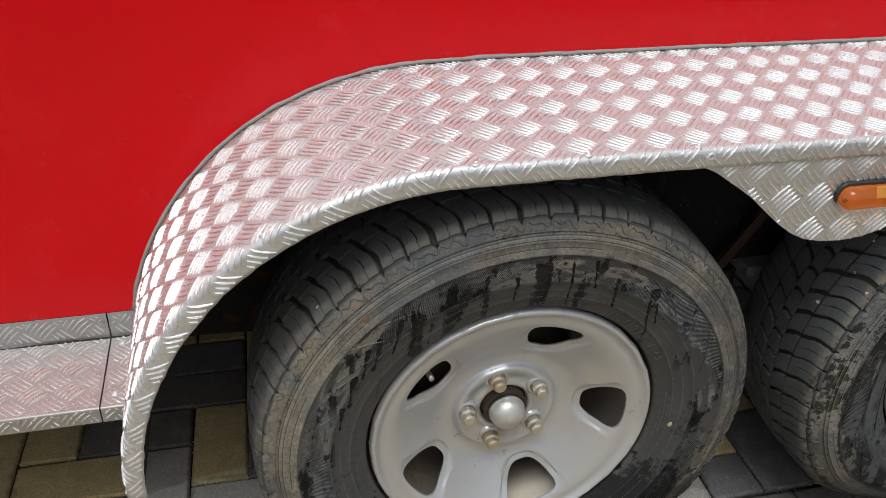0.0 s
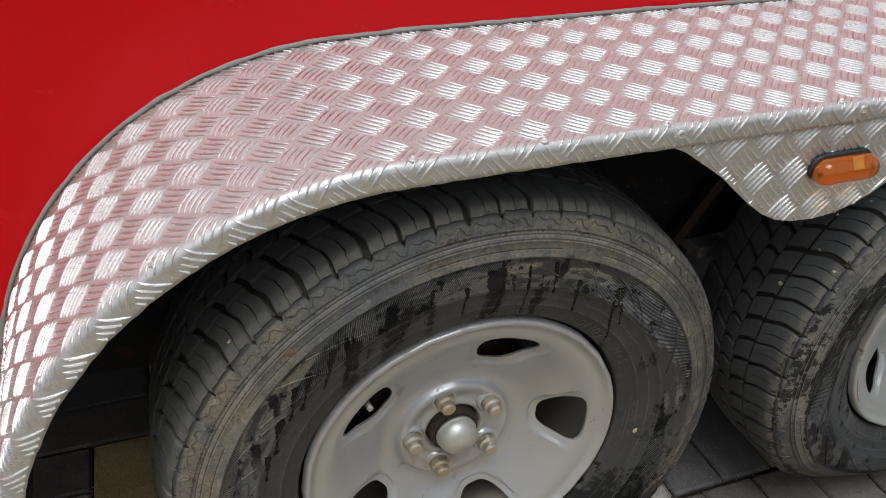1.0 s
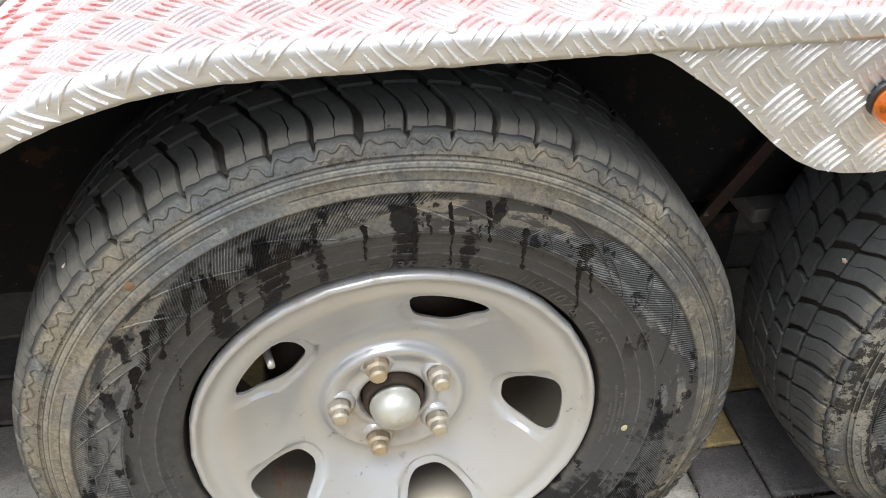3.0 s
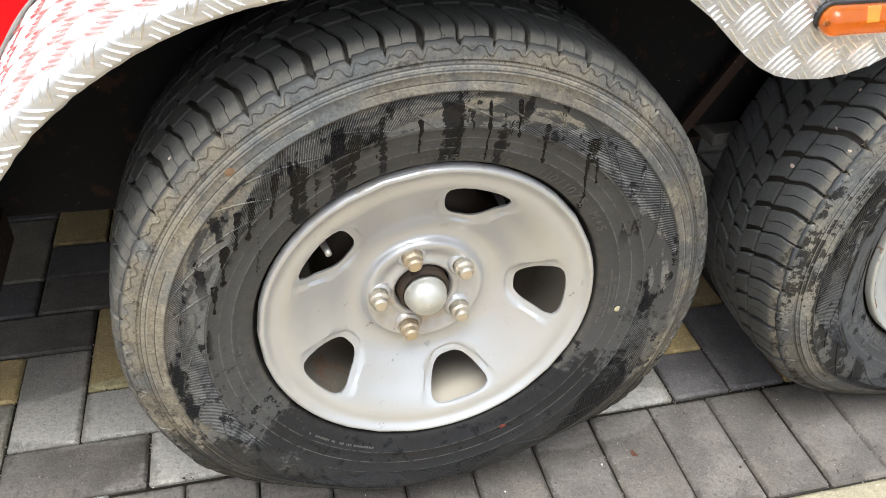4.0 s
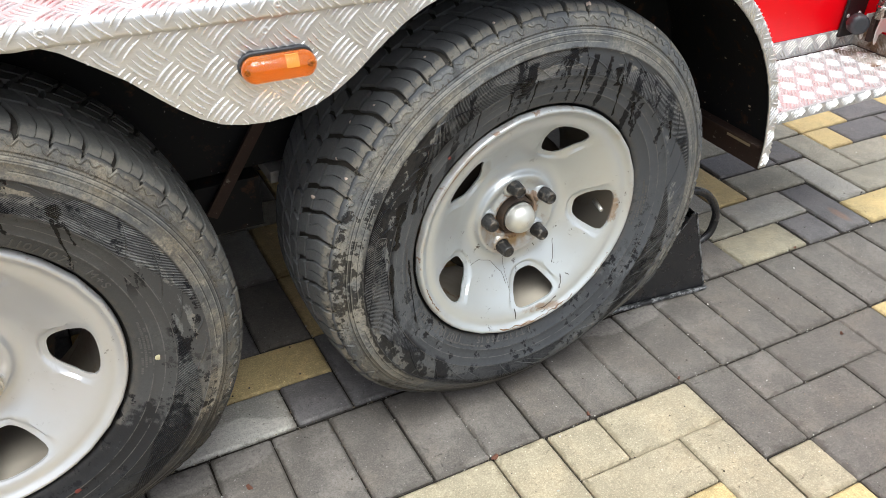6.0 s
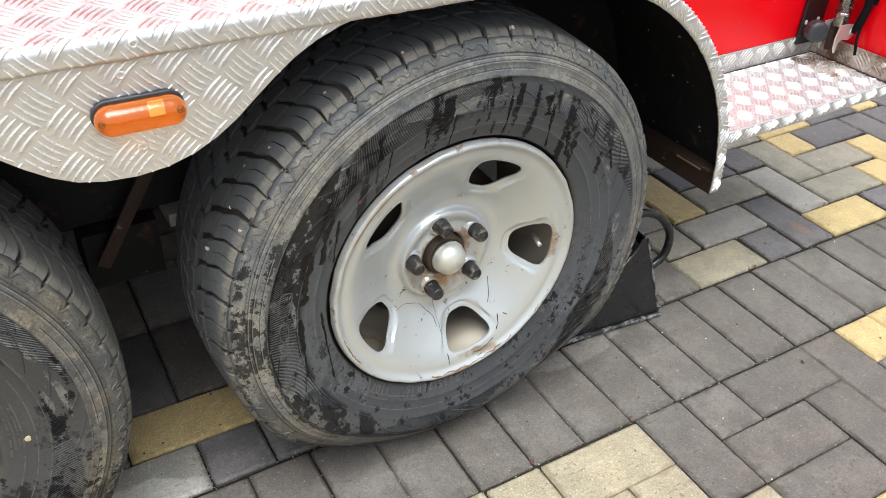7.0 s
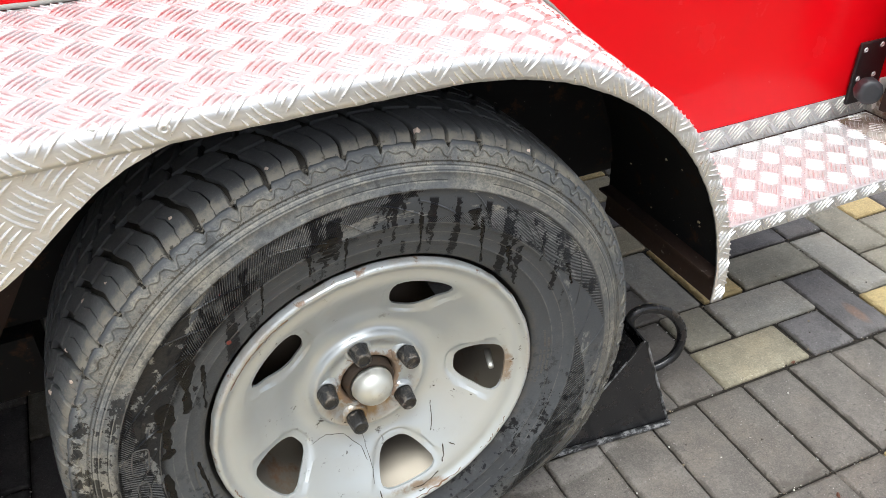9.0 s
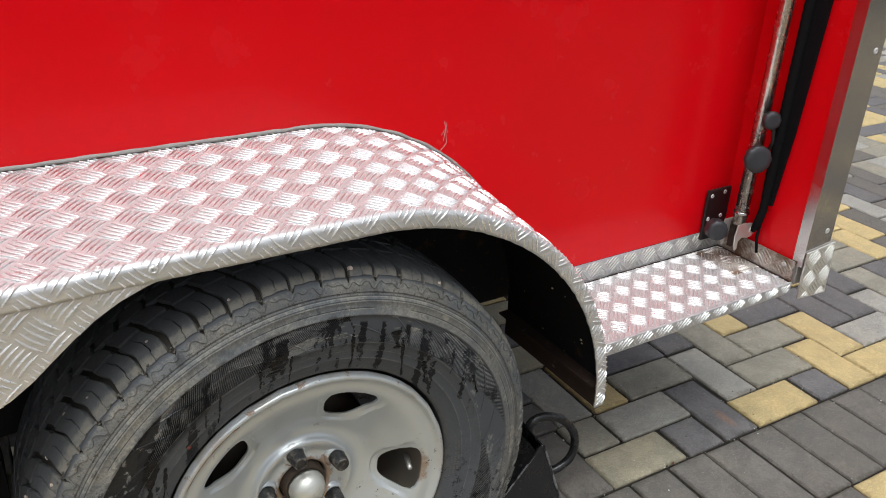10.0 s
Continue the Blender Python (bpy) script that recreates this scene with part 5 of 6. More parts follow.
for line, thick in ((((-0.014, -0.076), (-0.014, -0.110), (-0.012, -0.139), (-0.016, -0.159)), 0.0003), (((-0.083, -0.072), (-0.062, -0.072), (-0.038, -0.083), (-0.020, -0.107), (-0.015, -0.130)), 0.0004),
                    (((0.080, -0.069), (0.078, -0.088), (0.072, -0.115)), 0.0005), (((0.093, -0.126), (0.101, -0.131)), 0.0008), (((-0.010, -0.165), (-0.009, -0.190)), 0.0008),
                    (((0.084, -0.126), (0.083, -0.140), (0.078, -0.152)), 0.0009), (((0.072, -0.162), (0.060, -0.172), (0.046, -0.178), (0.032, -0.176)), 0.0008), (((0.050, -0.184), (0.040, -0.186)), 0.0008),
                    (((0.045, -0.072), (0.047, -0.078)), 0.0010), (((0.086, -0.048), (0.090, -0.048)), 0.0009), (((0.128, -0.060), (0.131, -0.062)), 0.0008), (((0.110, -0.052), (0.111, -0.054)), 0.0008)):
    disc_scratch(wheel_rear, 0.8185, line, thick)
for first, last, thick in ((-103, -58, 0.0010), (-50, -30, 0.0007), (120, 150, 0.0008), (196, 214, 0.0009)):
    pts = []
    for k in range(25):
        ang = radians(first + (last - first) * k / 24)
        rr = 0.1950 + random.uniform(-0.0012, 0.0012)
        pts.append((rr * math.cos(ang), disc_y(rr) - 0.0001, rr * math.sin(ang)))
    part("rust_run", tube(pts, [thick * random.uniform(0.3, 1.5) for p in pts], 5), STAIN, wheel_rear, "rust along the wheel lip", at=(0.8185, -0.005, HUB_Z))


def wet_run(wheel, cx, x0, z0, x1, z1, width, seed):
    """A run of water on the sidewall: a ragged blot that narrows into a thin tail with a drop at its end."""
    verts, faces, n = [], [], 26
    for k in range(n + 1):
        f = k / n
        x, z = x0 + (x1 - x0) * f + 0.0014 * noise.noise((f * 5.0, seed, 1.0)), z0 + (z1 - z0) * f
        head = 1.0 if f < 0.32 else max(0.38, 1.0 - (f - 0.32) * 2.4)
        half = 0.5 * width * (head + 0.50 * noise.noise((f * 9.0, seed, 4.0)) + (0.25 if 0.86 < f < 0.97 else 0.0))
        half = max(half, 0.0009) * (1.0 if 0 < k < n else 0.3)
        for side, lift in ((-1.0, 0.0003), (-0.5, -0.0006), (0.5, -0.0006), (1.0, 0.0003)):
            px = x + side * half + 0.0016 * noise.noise((f * 16.0, side * 3.0, seed))
            verts.append(Vector((px, side_y(math.hypot(px, z)) + lift, z)))
    for k in range(n):
        for i in range(3):
            faces.append((4 * k + i, 4 * k + i + 1, 4 * k + i + 5, 4 * k + i + 4))
    part("wet_run", (verts, faces), WETRUBBER, wheel, "dark wet run on the sidewall", True, (cx, 0, HUB_Z))


for k, row in enumerate(((-0.087, 0.262, -0.092, 0.202, 0.019), (-0.024, 0.272, -0.024, 0.226, 0.006), (0.016, 0.271, 0.016, 0.212, 0.005), (0.044, 0.287, 0.048, 0.207, 0.0045), (0.106, 0.254, 0.110, 0.199, 0.008), (0.160, 0.232, 0.164, 0.200, 0.022),
                         (0.157, 0.214, 0.166, 0.140, 0.005), (0.167, 0.207, 0.174, 0.169, 0.005), (-0.141, 0.233, -0.152, 0.160, 0.017), (-0.165, 0.229, -0.174, 0.171, 0.009), (0.074, 0.285, 0.078, 0.238, 0.006), (-0.062, 0.279, -0.066, 0.246, 0.006),
                         (-0.190, 0.205, -0.198, 0.150, 0.010), (-0.205, 0.190, -0.212, 0.140, 0.008), (-0.222, 0.150, -0.230, 0.095, 0.011), (-0.238, 0.100, -0.243, 0.060, 0.008))):
    wet_run(wheel_front, 0.0015, *row, k * 3.7)
for k, row in enumerate(((0.050, 0.268, 0.054, 0.208, 0.006), (0.120, 0.243, 0.129, 0.166, 0.006), (0.157, 0.190, 0.164, 0.148, 0.007), (-0.070, 0.249, -0.068, 0.216, 0.006), (-0.030, 0.259, -0.030, 0.203, 0.0045), (-0.119, 0.231, -0.122, 0.184, 0.004),
                         (0.234, 0.146, 0.244, 0.111, 0.008), (-0.050, 0.266, -0.050, 0.236, 0.026), (0.110, 0.256, 0.115, 0.224, 0.018), (-0.205, 0.175, -0.215, 0.090, 0.022), (-0.236, 0.120, -0.244, 0.040, 0.024), (-0.190, 0.150, -0.196, 0.080, 0.006),
                         (-0.252, 0.020, -0.248, -0.080, 0.010), (-0.218, 0.010, -0.206, -0.110, 0.005))):
    wet_run(wheel_rear, 0.8185, *row, 40 + k * 2.9)


def pebble(wheel, cx, ang, w, size):
    a = radians(ang)
    r, y = tread_line(w, 0.75)
    bm = bmesh.new()
    bmesh.ops.create_icosphere(bm, subdivisions=1, radius=size * 0.8)
    for v in bm.verts:
        v.co *= random.uniform(0.6, 1.3)
        v.co += Vector((r * math.cos(a), y, r * math.sin(a)))
    part("pebble", bm, STONE, wheel, "small stone wedged in the tread", at=(cx, 0, HUB_Z))


pebble(wheel_front, 0.0015, 137.5, -0.084, 0.0042)
for ang, w, size in ((80.3, -0.090, 0.0048), (105.4, -0.086, 0.0042), (121.5, -0.070, 0.0040), (136, -0.066, 0.0036), (150, -0.058, 0.0034), (161, -0.040, 0.0040), (58, -0.094, 0.0040), (152, -0.092, 0.0034), (142, -0.045, 0.003), (170, -0.085, 0.0032)):
    pebble(wheel_rear, 0.8185, ang, w, size)


def mud_crust(wheel, cx, a0, a1, count, seed):
    """Small lumps of dried mud on the shoulder of a tyre."""
    mud_rng = random.Random(seed)
    lumps = []
    for k in range(count):
        a = radians(mud_rng.uniform(a0, a1))
        w = -mud_rng.uniform(0.097, 0.107)
        r, y = tread_line(w, mud_rng.uniform(0.2, 0.9))
        middle = Vector((r * math.cos(a), y, r * math.sin(a)))
        size = mud_rng.uniform(0.0006, 0.0019)
        bm = bmesh.new()
        bmesh.ops.create_icosphere(bm, subdivisions=1, radius=size)
        long_way = Vector((-math.sin(a), 0, math.cos(a)))
        vs = []
        for v in bm.verts:
            p = v.co * mud_rng.uniform(0.55, 1.25)
            vs.append(middle + p + long_way * (p.dot(long_way) * 0.7))
        fs = [tuple(v.index for v in f.verts) for f in bm.faces]
        bm.free()
        lumps.append((vs, fs))
    ob = part("dried_mud", joined(*lumps), MUDCRUST, wheel, "crumbs of dried mud on the tyre shoulder", False, (cx, 0, HUB_Z))
    tagged(ob, kind="stuff")


mud_crust(wheel_rear, 0.8185, 95, 205, 760, 4)
mud_crust(wheel_rear, 0.8185, 20, 95, 220, 6)
mud_crust(wheel_front, 0.0015, 20, 175, 70, 9)

for cx in (0.0015, 0.8185):
    part("axle", tube([(cx, 0.10, HUB_Z - 0.02), (cx, 2.1, HUB_Z - 0.02)], 0.032, 18), LINER, trailer, "black axle tube", True)

# ---- the prop in the corner of the step ----
PX, PY = 1.838, 0.152
prop = part("support_tube", tube([(PX - 0.003, PY, 0.490), (PX + 0.003, PY, 1.9)], 0.0138, 24), TUBESTEEL, trailer, "polished stainless support tube", True)
part("collar", moved(revolve([(0.0140, -0.003), (0.0160, -0.002), (0.0160, 0.002), (0.0140, 0.003)], 24), (0, 0, 0)), STAINLESS, prop, "thin ring on the tube", True).matrix_basis = Matrix.Translation((PX - 0.003, PY, 0.516)) @ Matrix.Rotation(radians(90), 4, "X")
bm = bmesh.new()
box(bm, 1.800, 1.868, WALL_Y - 0.010, WALL_Y - 0.0032, 0.432, 0.545)
wall_plate = soft_edges(part("mounting_plate", bm, BLACK, trailer, "black mounting plate screwed to the panel"), 0.002)
for x, z in ((1.811, 0.532), (1.848, 0.536), (1.811, 0.480), (1.848, 0.482)):
    rivet(wall_plate, (x, WALL_Y - 0.010, z), (0, -1, 0), 0.0048)


def knob(place, normal, radius, depth, parent, label):
    """A round grip with shallow finger scallops."""
    verts, faces, n = [], [], 48
    rows = [(0.35, 0.0), (0.92, 0.0), (1.0, 0.15), (1.0, 0.75), (0.9, 0.97), (0.55, 1.0), (0.01, 0.97)]
    q = Vector(normal).to_track_quat("Y", "Z").to_matrix()
    for f, d in rows:
        for i in range(n):
            a = 2 * math.pi * i / n
            r = radius * f * (1 + (0.025 * math.cos(10 * a) if f > 0.9 else 0.0))
            verts.append(Vector(place) + q @ Vector((r * math.cos(a), d * depth, r * math.sin(a))))
    for k in range(len(rows) - 1):
        for i in range(n):
            j = (i + 1) % n
            faces.append((k * n + i, k * n + j, (k + 1) * n + j, (k + 1) * n + i))
    return part("knob", (verts, faces), KNOB, parent, label, True)


knob((1.818, 0.134, 0.640), (-0.45, -1, 0.15), 0.0265, 0.016, prop, "round black plastic clamp knob")
part("clamp_screw", tube([(PX, PY, 0.642), (1.818, 0.134, 0.640)], 0.006, 10), BLACK, prop, "short screw behind the knob", True)
knob((1.836, 0.134, 0.715), (-0.45, -1, 0.15), 0.0175, 0.014, prop, "small black plastic clamp knob")
soft_edges(part("clamp_body", slab(PX - 0.018, PX + 0.020, PY - 0.016, PY + 0.016, 0.985, 1.030), KNOB, prop, "black plastic clamp on the tube"), 0.004)
part("clamp_lever", tube([(1.845, 0.138, 0.708), (1.850, 0.130, 0.690), (1.852, 0.128, 0.668), (1.846, 0.130, 0.655)], [0.004, 0.0045, 0.0045, 0.003], 8), BLACK, prop, "thin black lever under the small knob", True)
knob((PX - 0.044, PY + 0.028, 0.478), (-0.5, -1, 0.1), 0.0215, 0.026, wall_plate, "black plastic locking knob")
ARM = [(PX - 0.034, 0.474), (PX - 0.032, 0.452), (PX - 0.027, 0.441), (PX - 0.022, 0.445), (PX - 0.022, 0.462), (PX - 0.012, 0.468), (PX + 0.006, 0.464), (PX + 0.016, 0.466), (PX + 0.023, 0.473), (PX + 0.025, 0.482), (PX + 0.021, 0.491), (PX + 0.012, 0.496),
       (PX - 0.006, 0.499), (PX - 0.030, 0.499)]
clevis = soft_edges(part("foot_clevis", prism(ARM, PY - 0.0205, PY - 0.0172), GALV, prop, "bright bent steel foot bracket"), 0.0009)
rivet(clevis, (PX + 0.011, PY - 0.0205, 0.481), (0, -1, 0), 0.0062)
soft_edges(part("foot_clevis", prism(ARM, PY + 0.0140, PY + 0.0172), GALV, prop, "bright bent steel foot bracket"), 0.0009)
part("foot_block", slab(PX - 0.013, PX + 0.004, PY + 0.002, PY + 0.013, 0.4380, 0.492), RUST, prop, "dark rusty foot block")
part("foot_bolt", tube([(PX + 0.011, PY - 0.017, 0.481), (PX + 0.011, PY + 0.016, 0.481)], 0.004, 10), GALV, prop, "bolt through the bracket", True)
seal_line = [(END_X - 0.022, 0.128, 0.480), (END_X - 0.018, 0.123, 0.50), (END_X - 0.014, 0.120, 0.53), (END_X - 0.014, 0.121, 0.6), (END_X - 0.014, 0.121, 0.9), (END_X - 0.014, 0.121, 1.9)]
part("gas_strut", tube(seal_line, [0.0055, 0.0085, 0.0080, 0.0095, 0.0090, 0.0090], 14), SEALBLACK, trailer, "black rubber covered strut", True)
seal_sides = [(0.108, 0.540), (0.116, 0.540), (0.116, 1.950), (0.070, 1.950), (0.080, 1.000), (0.094, 0.700)]
part("rubber_seal", ([Vector((x, y, z)) for x in (END_X - 0.009, END_X - 0.003) for y, z in seal_sides], [(0, 5, 4, 3, 2, 1), (6, 7, 8, 9, 10, 11)] + [(i, (i + 1) % 6, 6 + (i + 1) % 6, 6 + i) for i in range(6)]), SEALBLACK, trailer, "black rubber sealing strip on the end frame")
part("rubber_seal", tube([(END_X - 0.010, 0.122, 0.50), (END_X - 0.018, 0.118, 0.47), (END_X - 0.020, 0.110, 0.438)], 0.003, 8), SEALBLACK, trailer, "loose end of black seal", True)
# thin slab added for the brown stain on the step corner
part("foot_pad", slab(PX - 0.050, PX + 0.024, PY - 0.050, PY + 0.058, 0.4052, 0.4062), PLATE_STAINED, trailer, "rust stained patch on the step under the support tube")

# marks on the side panel
mark_x, mark_z = 1.156, 0.745
for dx, dz, lx, lz in ((0.0, 0.0, 0.004, 0.030), (0.006, -0.004, -0.003, 0.026), (-0.004, 0.010, 0.010, 0.016), (0.008, 0.012, -0.008, 0.020), (-0.006, -0.016, 0.012, 0.012)):
    pts = [(mark_x + dx, WALL_Y - 0.0004, mark_z + dz), (mark_x + dx + lx * 0.6, WALL_Y - 0.0006, mark_z + dz + lz * 0.5), (mark_x + dx + lx, WALL_Y - 0.0004, mark_z + dz + lz)]
    part("scratch", tube(pts, 0.0005, 5), SCRATCH, body, "pale scratch in the red paint")

# ---- the wheel chock ----
chock = new("wheel_chock")
tagged(chock, "black painted steel wheel chock with tube handle behind the tyre", "wheel chock")
chock.location = (1.22, 0.10, 0.0)      # set upright here, turned to its place below
C_PROFILE = [(1.085, 0.004), (1.343, 0.004), (1.345, 0.012), (1.278, 0.205), (1.268, 0.206), (1.230, 0.146), (1.190, 0.094), (1.150, 0.055), (1.110, 0.030), (1.085, 0.018)]
soft_edges(part("side_plate", prism(C_PROFILE, 0.030, 0.033), CHOCK, chock, "black side plate with bare scratched edge"), 0.0008)
soft_edges(part("side_plate", prism(C_PROFILE, 0.150, 0.153), CHOCK, chock), 0.0008)
ramp = [(1.262, 0.194), (1.226, 0.138), (1.186, 0.086), (1.146, 0.048), (1.106, 0.024), (1.088, 0.015)]
verts = [Vector((x, y, z)) for x, z in ramp for y in (0.0335, 0.1495)]
faces = [(2 * i, 2 * i + 1, 2 * i + 3, 2 * i + 2) for i in range(len(ramp) - 1)]
part("ramp_plate", (verts, faces), CHOCK, chock, "curved ramp plate under the tyre").modifiers.new("thickness", "SOLIDIFY").thickness = 0.003
back = [(1.3435, 0.006), (1.274, 0.203)]
verts = [Vector((x, y, z)) for x, z in back for y in (0.0335, 0.1495)]
part("back_plate", (verts, [(0, 2, 3, 1)]), CHOCK, chock, "black back plate").modifiers.new("thickness", "SOLIDIFY").thickness = 0.003
soft_edges(part("base_flange", slab(1.085, 1.348, 0.0200, 0.0296, 0.0015, 0.0105), WORN, chock, "bare worn edge of the base"), 0.0035, 3)
part("worn_edge", tube([(1.3445 - 0.067 * k / 30, 0.0305, 0.010 + 0.193 * k / 30) for k in range(31)], [0.0024 + 0.0016 * noise.noise((k * 0.8, 0, 2)) for k in range(31)], 6), WORN, chock, "chipped back edge")
part("worn_edge", tube([(1.274, 0.0315, 0.2062), (1.230, 0.0315, 0.1475), (1.190, 0.0315, 0.0955)], 0.0017, 6), WORN, chock, "chipped ramp edge")
grip = [(1.284, 0.092, 0.180), (1.284, 0.092, 0.204), (1.296, 0.092, 0.214), (1.318, 0.092, 0.214), (1.352, 0.092, 0.198), (1.380, 0.092, 0.166), (1.392, 0.092, 0.135), (1.388, 0.092, 0.098), (1.366, 0.092, 0.078), (1.328, 0.092, 0.070)]
smooth_grip = []
for k in range(len(grip) - 1):
    p0, p1, p2, p3 = (Vector(grip[min(max(i, 0), len(grip) - 1)]) for i in (k - 1, k, k + 1, k + 2))
    for f in (0.0, 0.25, 0.5, 0.75):
        smooth_grip.append(0.5 * (2 * p1 + (p2 - p0) * f + (2 * p0 - 5 * p1 + 4 * p2 - p3) * f * f + (3 * p1 - p0 - 3 * p2 + p3) * f ** 3))
smooth_grip.append(Vector(grip[-1]))
part("handle", tube(smooth_grip, 0.0085, 12), CHOCK, chock, "bent black tube handle", True)
chock.matrix_basis = pose(1.238, 0.126, 0.0, 0, 0, -6)

# ---- the ground ----
ground = part("ground", slab(-220, 220, -220, 220, -0.30, -0.060), SAND)
tagged(ground, "sandy earth under and around the paving", "ground", kind="structure")
UNIT, ROW_X, ROW_Y, SKEW = 0.1037, 0.493, -0.143, radians(-1.2)
bed = part("pavement", slab(-12, 14, -8, 12, -0.058, -0.0095), SAND)
tagged(bed, "block paving in grey, cream and yellow concrete pavers", "pavement", kind="structure")

LAID = [  # column, row, columns, rows, colour
    (10, 2, 2, 1, "olive"), (12, 2, 1, 1, "blue"), (11, 3, 2, 1, "light"), (13, 2, 1, 2, "blue"), (14, 2, 2, 1, "yellow"), (14, 3, 1, 2, "light"), (12, 4, 2, 1, "beige"),
    (11, 4, 1, 2, "yellow"), (15, 4, 1, 2, "beige"), (16, 5, 1, 1, "yellow"), (17, 5, 2, 1, "blue"), (16, 4, 2, 1, "beige"), (15, 3, 2, 1, "beige"), (18, 3, 1, 2, "yellow"), (17, 2, 1, 2, "yellow"),
    (16, 2, 1, 1, "blue"), (9, 2, 1, 2, "dark"), (10, 3, 1, 1, "beige"), (8, 2, 1, 2, "dark"), (10, 4, 1, 2, "light"), (8, 4, 2, 1, "dark"), (9, 5, 1, 1, "blue"), (7, 2, 1, 2, "dark"), (6, 2, 1, 2, "dark"), (19, 4, 1, 2, "blue"), (14, 5, 1, 1, "blue"), (12, 5, 2, 1, "blue"),
    (0, -1, 2, 1, "cream"), (2, -2, 1, 2, "cream"), (3, -1, 1, 1, "cream"), (4, -1, 2, 1, "cream"), (3, -2, 2, 1, "cream"), (5, -3, 1, 2, "cream"), (6, -2, 1, 2, "dark"), (7, -1, 1, 1, "dark"),
    (8, -1, 2, 1, "dark"), (7, -2, 2, 1, "dark"), (10, -2, 1, 2, "dark"), (9, -3, 1, 2, "dark"), (11, -1, 1, 1, "yellow"), (12, -2, 1, 2, "yellow"), (11, -3, 1, 2, "dark"),
    (-1, -1, 1, 1, "yellow"), (1, -2, 1, 1, "yellow"), (4, -3, 1, 1, "yellow"), (6, -3, 1, 1, "cream"), (7, -3, 2, 1, "dark"),
    (-2, 2, 2, 1, "light"), (0, 2, 1, 1, "blue"), (1, 2, 1, 2, "blue"), (-1, 3, 2, 1, "yellow"), (-10, 2, 2, 1, "dark"), (-8, 2, 2, 1, "light"), (-10, 3, 1, 2, "light"), (-9, 4, 1, 2, "yellow"),
    (-9, 3, 2, 1, "light"), (10, 6, 1, 1, "cream"), (10, 7, 2, 1, "blue"), (11, 8, 1, 1, "cream"), (11, 6, 1, 1, "beige"), (-9, 8, 1, 2, "yellow"), (-12, 5, 1, 1, "yellow"), (-12, 4, 2, 1, "yellow"), (-11, 5, 2, 1, "dark"), (-10, 6, 2, 1, "dark"), (-10, 7, 2, 1, "blue"), (-8, 4, 1, 2, "blue"), (-8, 6, 2, 1, "dark"),
]
rng = random.Random(11)
taken, blocks = set(), []
for c, r, w, h, tone in LAID:
    blocks.append((c, r, w, h, tone))
    taken.update((c + i, r + j) for i in range(w) for j in range(h))
for c in range(-9, 26):
    blocks.append((c, 0, 1, 2, "dark"))
    taken.update(((c, 0), (c, 1)))


def tone_at(c, r):
    if r < 0:
        bag = ("cream",) * 5 + ("yellow",) * 2 + ("dark",) if c < 6 else ("dark",) * 8 + ("yellow",) * 2
    elif c < -9 and r < 2:
        bag = ("dark", "blue", "dark", "light")
    else:
        bag = ("light",) * 3 + ("beige",) * 3 + ("blue",) * 5 + ("yellow",) * 4 + ("dark",) * 3
    return rng.choice(bag)


for r in range(-34, 56):
    for c in range(-62, 84):
        if (c, r) in taken:
            continue
        w, h = 1, 1
        across = (c + 1, r) not in taken and (c, r) not in taken
        up = (c, r + 1) not in taken
        if across and (rng.random() < 0.5 or not up):
            w = 2
        elif up:
            h = 2
        blocks.append((c, r, w, h, tone_at(c, r)))
        taken.update((c + i, r + j) for i in range(w) for j in range(h))


def paver_mesh(w, h, gap=0.0028, longer=0.0):
    """A block with a chamfered top and slightly rounded corners; its middle is the origin."""
    hx, hy = (w * UNIT - gap) / 2, ((h + longer) * UNIT - gap) / 2
    verts, faces = [], []
    for z, inset, cut in ((-0.055, 0.0, 0.003), (-0.0042, 0.0, 0.003), (-0.0010, 0.0030, 0.004), (0.0, 0.0050, 0.005)):
        x, y = hx - inset, hy - inset
        for px, py in ((x - cut, -y), (x, -y + cut), (x, y - cut), (x - cut, y), (-x + cut, y), (-x, y - cut), (-x, -y + cut), (-x + cut, -y)):
            verts.append((px, py, z))
    for k in range(3):
        for i in range(8):
            j = (i + 1) % 8
            faces.append((8 * k + i, 8 * k + j, 8 * k + 8 + j, 8 * k + 8 + i))
    faces.append(tuple(range(24, 32)))
    return verts, faces


def row_shift(c):
    return min(max(0.05 + 0.017 * c, 0.02), 0.21)


def paver_pose(c, r, w, h):
    shift = -0.5 if (r >= 2 and c < 6) else 0.0
    up = row_shift(c) if r >= 2 else (0.05 if r < -1 else 0.03)
    if r == 0 and h == 2:
        up = 0.05 + (row_shift(c) - 0.10) / 2
        shift = min(max(0.025 * (c - 8), 0.0), 0.15)
    elif r < 0:
        shift = 0.04
    elif c >= 7:
        shift = min(0.0, -0.30 + 0.045 * max(c - 10, 0) + 0.08 * (r - 2))
        up += 0.03 * (r - 2)
    u, v = (c + w / 2 + shift) * UNIT, (r + h / 2 + up) * UNIT
    x = ROW_X + u * math.cos(SKEW) - v * math.sin(SKEW)
    y = ROW_Y + u * math.sin(SKEW) + v * math.cos(SKEW)
    return pose(x + rng.uniform(-0.0012, 0.0012), y + rng.uniform(-0.0012, 0.0012), rng.uniform(-0.0018, 0.0), rng.uniform(-0.35, 0.35), rng.uniform(-0.35, 0.35), math.degrees(SKEW) + rng.uniform(-0.5, 0.5))


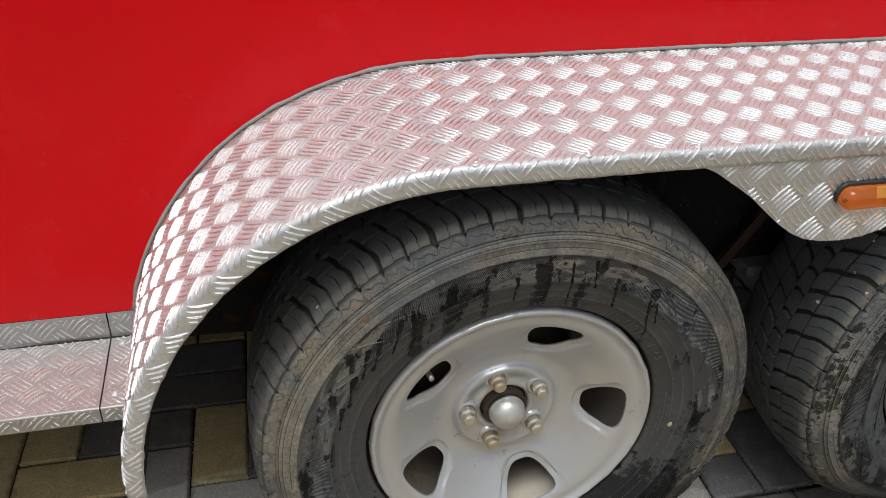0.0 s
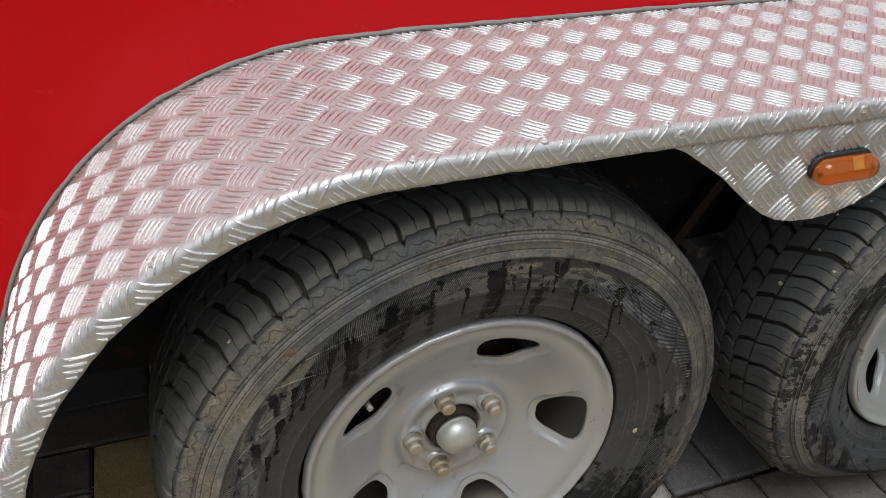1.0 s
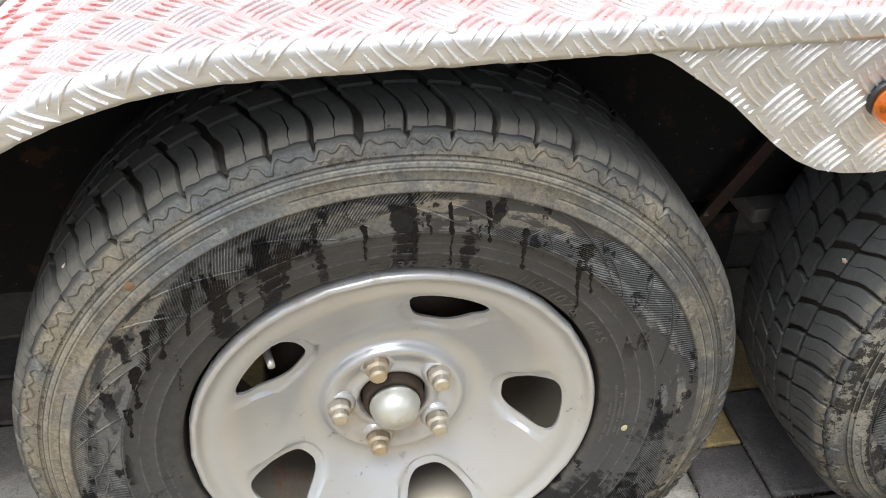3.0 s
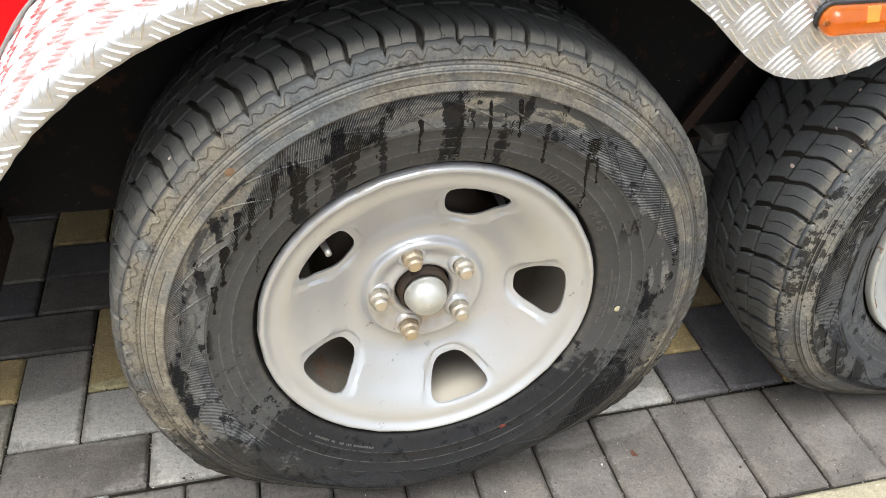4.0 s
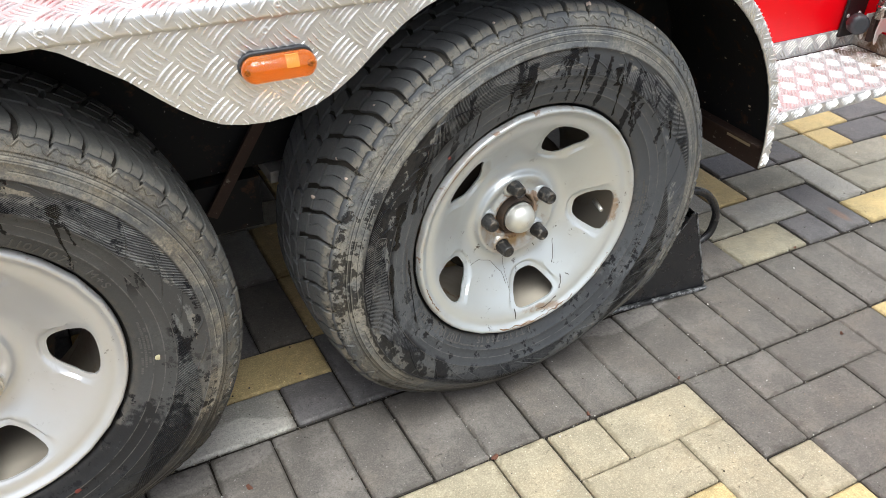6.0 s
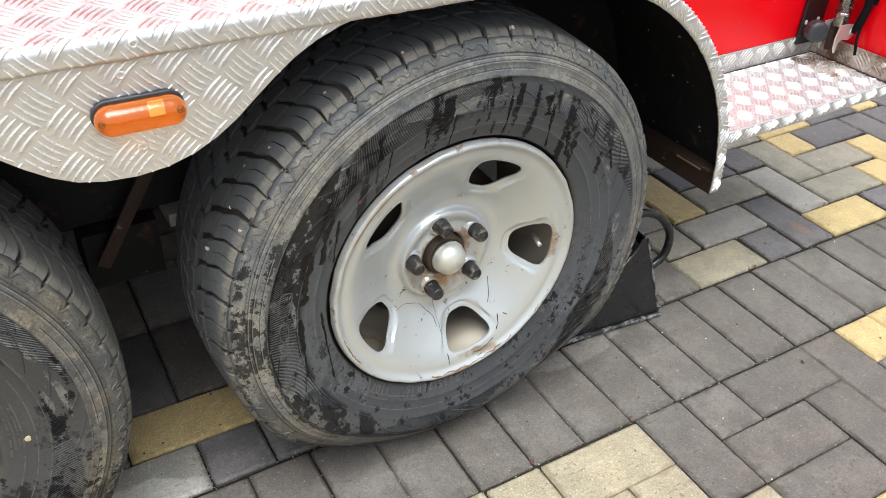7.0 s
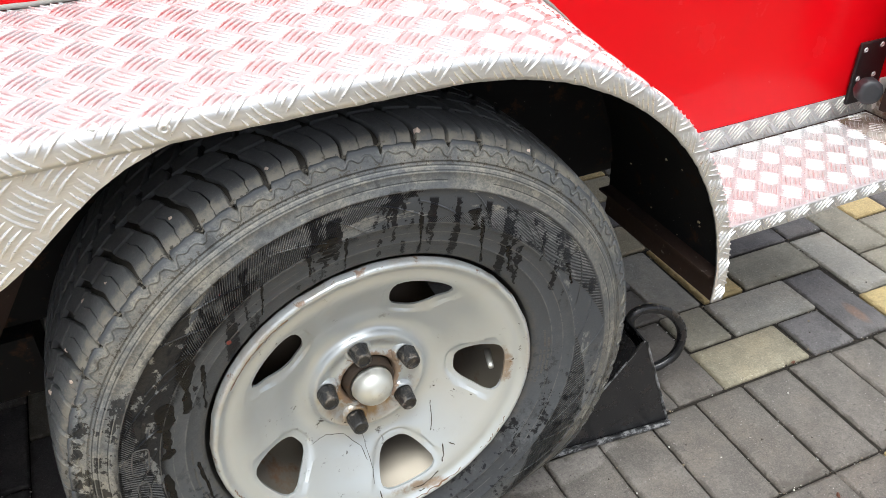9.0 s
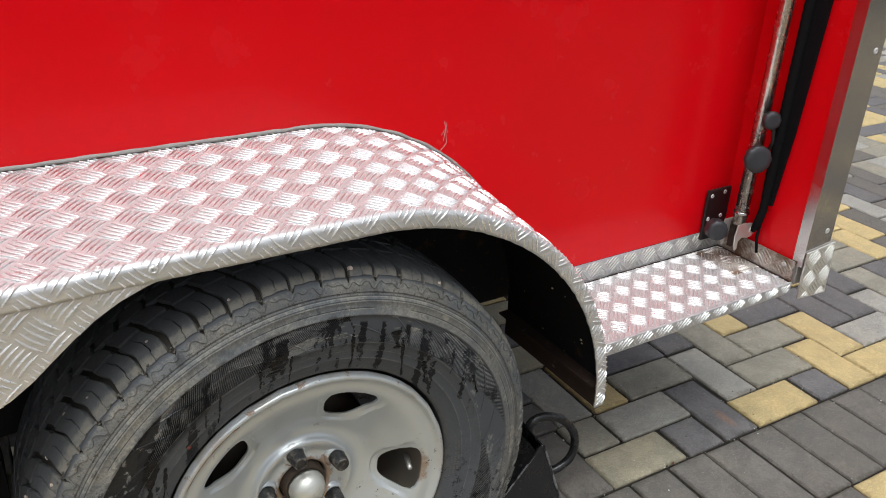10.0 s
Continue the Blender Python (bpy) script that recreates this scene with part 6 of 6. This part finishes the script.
shared, rest = {}, {tone: ([], []) for tone in PAVERS}
for c, r, w, h, tone in blocks:
    m = paver_pose(c, r, w, h)
    near_by = -13 <= c <= 21 and -4 <= r <= 8
    if near_by:
        longer = round(row_shift(c) - 0.10, 2) if (r == 0 and h == 2) else 0.0
        key = (w, h, longer, tone)
        if key not in shared:
            mesh = bpy.data.meshes.new("paver")
            vs, fs = paver_mesh(w, h, 0.0028, longer)
            mesh.from_pydata(vs, [], fs)
            mesh.materials.append(PAVERS[tone])
            shared[key] = mesh
        ob = new("paver", shared[key])
        ob.parent = bed
        ob.matrix_basis = m
    else:
        vs, fs = paver_mesh(w, h)
        verts, faces = rest[tone]
        n = len(verts)
        verts.extend(m @ Vector(v) for v in vs)
        faces.extend(tuple(i + n for i in f) for f in fs)
for tone, mesh in rest.items():
    if mesh[0]:
        ob = part("paver_field", mesh, PAVERS[tone], bed)
        tagged(ob, kind="stuff")

# ---- small litter on the paving ----
for k, (lx, ly, turn, size) in enumerate(((0.705, -0.147, 20, 0.009), (0.705, -0.262, 70, 0.010), (0.330, -0.020, 110, 0.008), (1.112, -0.146, 40, 0.005), (1.66, 0.060, 10, 0.006), (1.50, -0.200, 60, 0.006), (0.905, -0.141, 80, 0.006))):
    verts = [Vector((size * math.cos(a) * (1.0 if i % 2 else 0.7), 0.5 * size * math.sin(a), 0.002 + 0.002 * math.cos(2 * a))) for i, a in enumerate(2 * math.pi * q / 10 for q in range(10))]
    leaf = part("dry_leaf", (verts, [tuple(range(10))]), LEAF)
    leaf.matrix_basis = pose(lx, ly, 0.0, 0, 0, turn)
    leaf.modifiers.new("thickness", "SOLIDIFY").thickness = 0.0006
    tagged(leaf, "small crumpled red brown leaf scrap in a paving joint", "leaf", "leaf scraps on the paving")

grit_rng = random.Random(23)
close = [q for q in blocks if -12 <= q[0] <= 19 and -4 <= q[1] <= 5]
grains = []
for k in range(11000):
    c, r, w, h, tone = grit_rng.choice(close)
    f, side = grit_rng.random(), grit_rng.randrange(4)
    if k % 9 == 0:
        gu, gv = c + w * f, r + h * grit_rng.random()
    else:
        off = grit_rng.gauss(0, 0.016)
        gu, gv = ((c + w * f, r + off), (c + w * f, r + h + off), (c + off, r + h * f), (c + w + off, r + h * f))[side]
    gv += row_shift(c) if r >= 2 else 0.05
    gu += -0.5 if (r >= 2 and c < 6) else (min(0.0, -0.30 + 0.045 * max(c - 10, 0) + 0.08 * (r - 2)) if r >= 2 else 0.0)
    gx = ROW_X + UNIT * (gu * math.cos(SKEW) - gv * math.sin(SKEW))
    gy = ROW_Y + UNIT * (gu * math.sin(SKEW) + gv * math.cos(SKEW))
    size = min(grit_rng.expovariate(1 / 0.0006) + 0.0004, 0.0024)
    low = 0.0 if k % 9 == 0 else grit_rng.uniform(-0.0085, -0.0035)
    vs = [Vector((gx, gy, low)) + size * grit_rng.uniform(0.6, 1.3) * Vector(d) for d in ((1, 0, 0), (-1, 0, 0), (0, 1, 0), (0, -1, 0), (0, 0, 1), (0, 0, -1))]
    grains.append((vs, [(0, 2, 4), (2, 1, 4), (1, 3, 4), (3, 0, 4), (2, 0, 5), (1, 2, 5), (3, 1, 5), (0, 3, 5)]))
crumbs = part("joint_grit", joined(*grains), GRIT, bed, "loose grit and crumbs in the paving joints")
tagged(crumbs, kind="stuff")
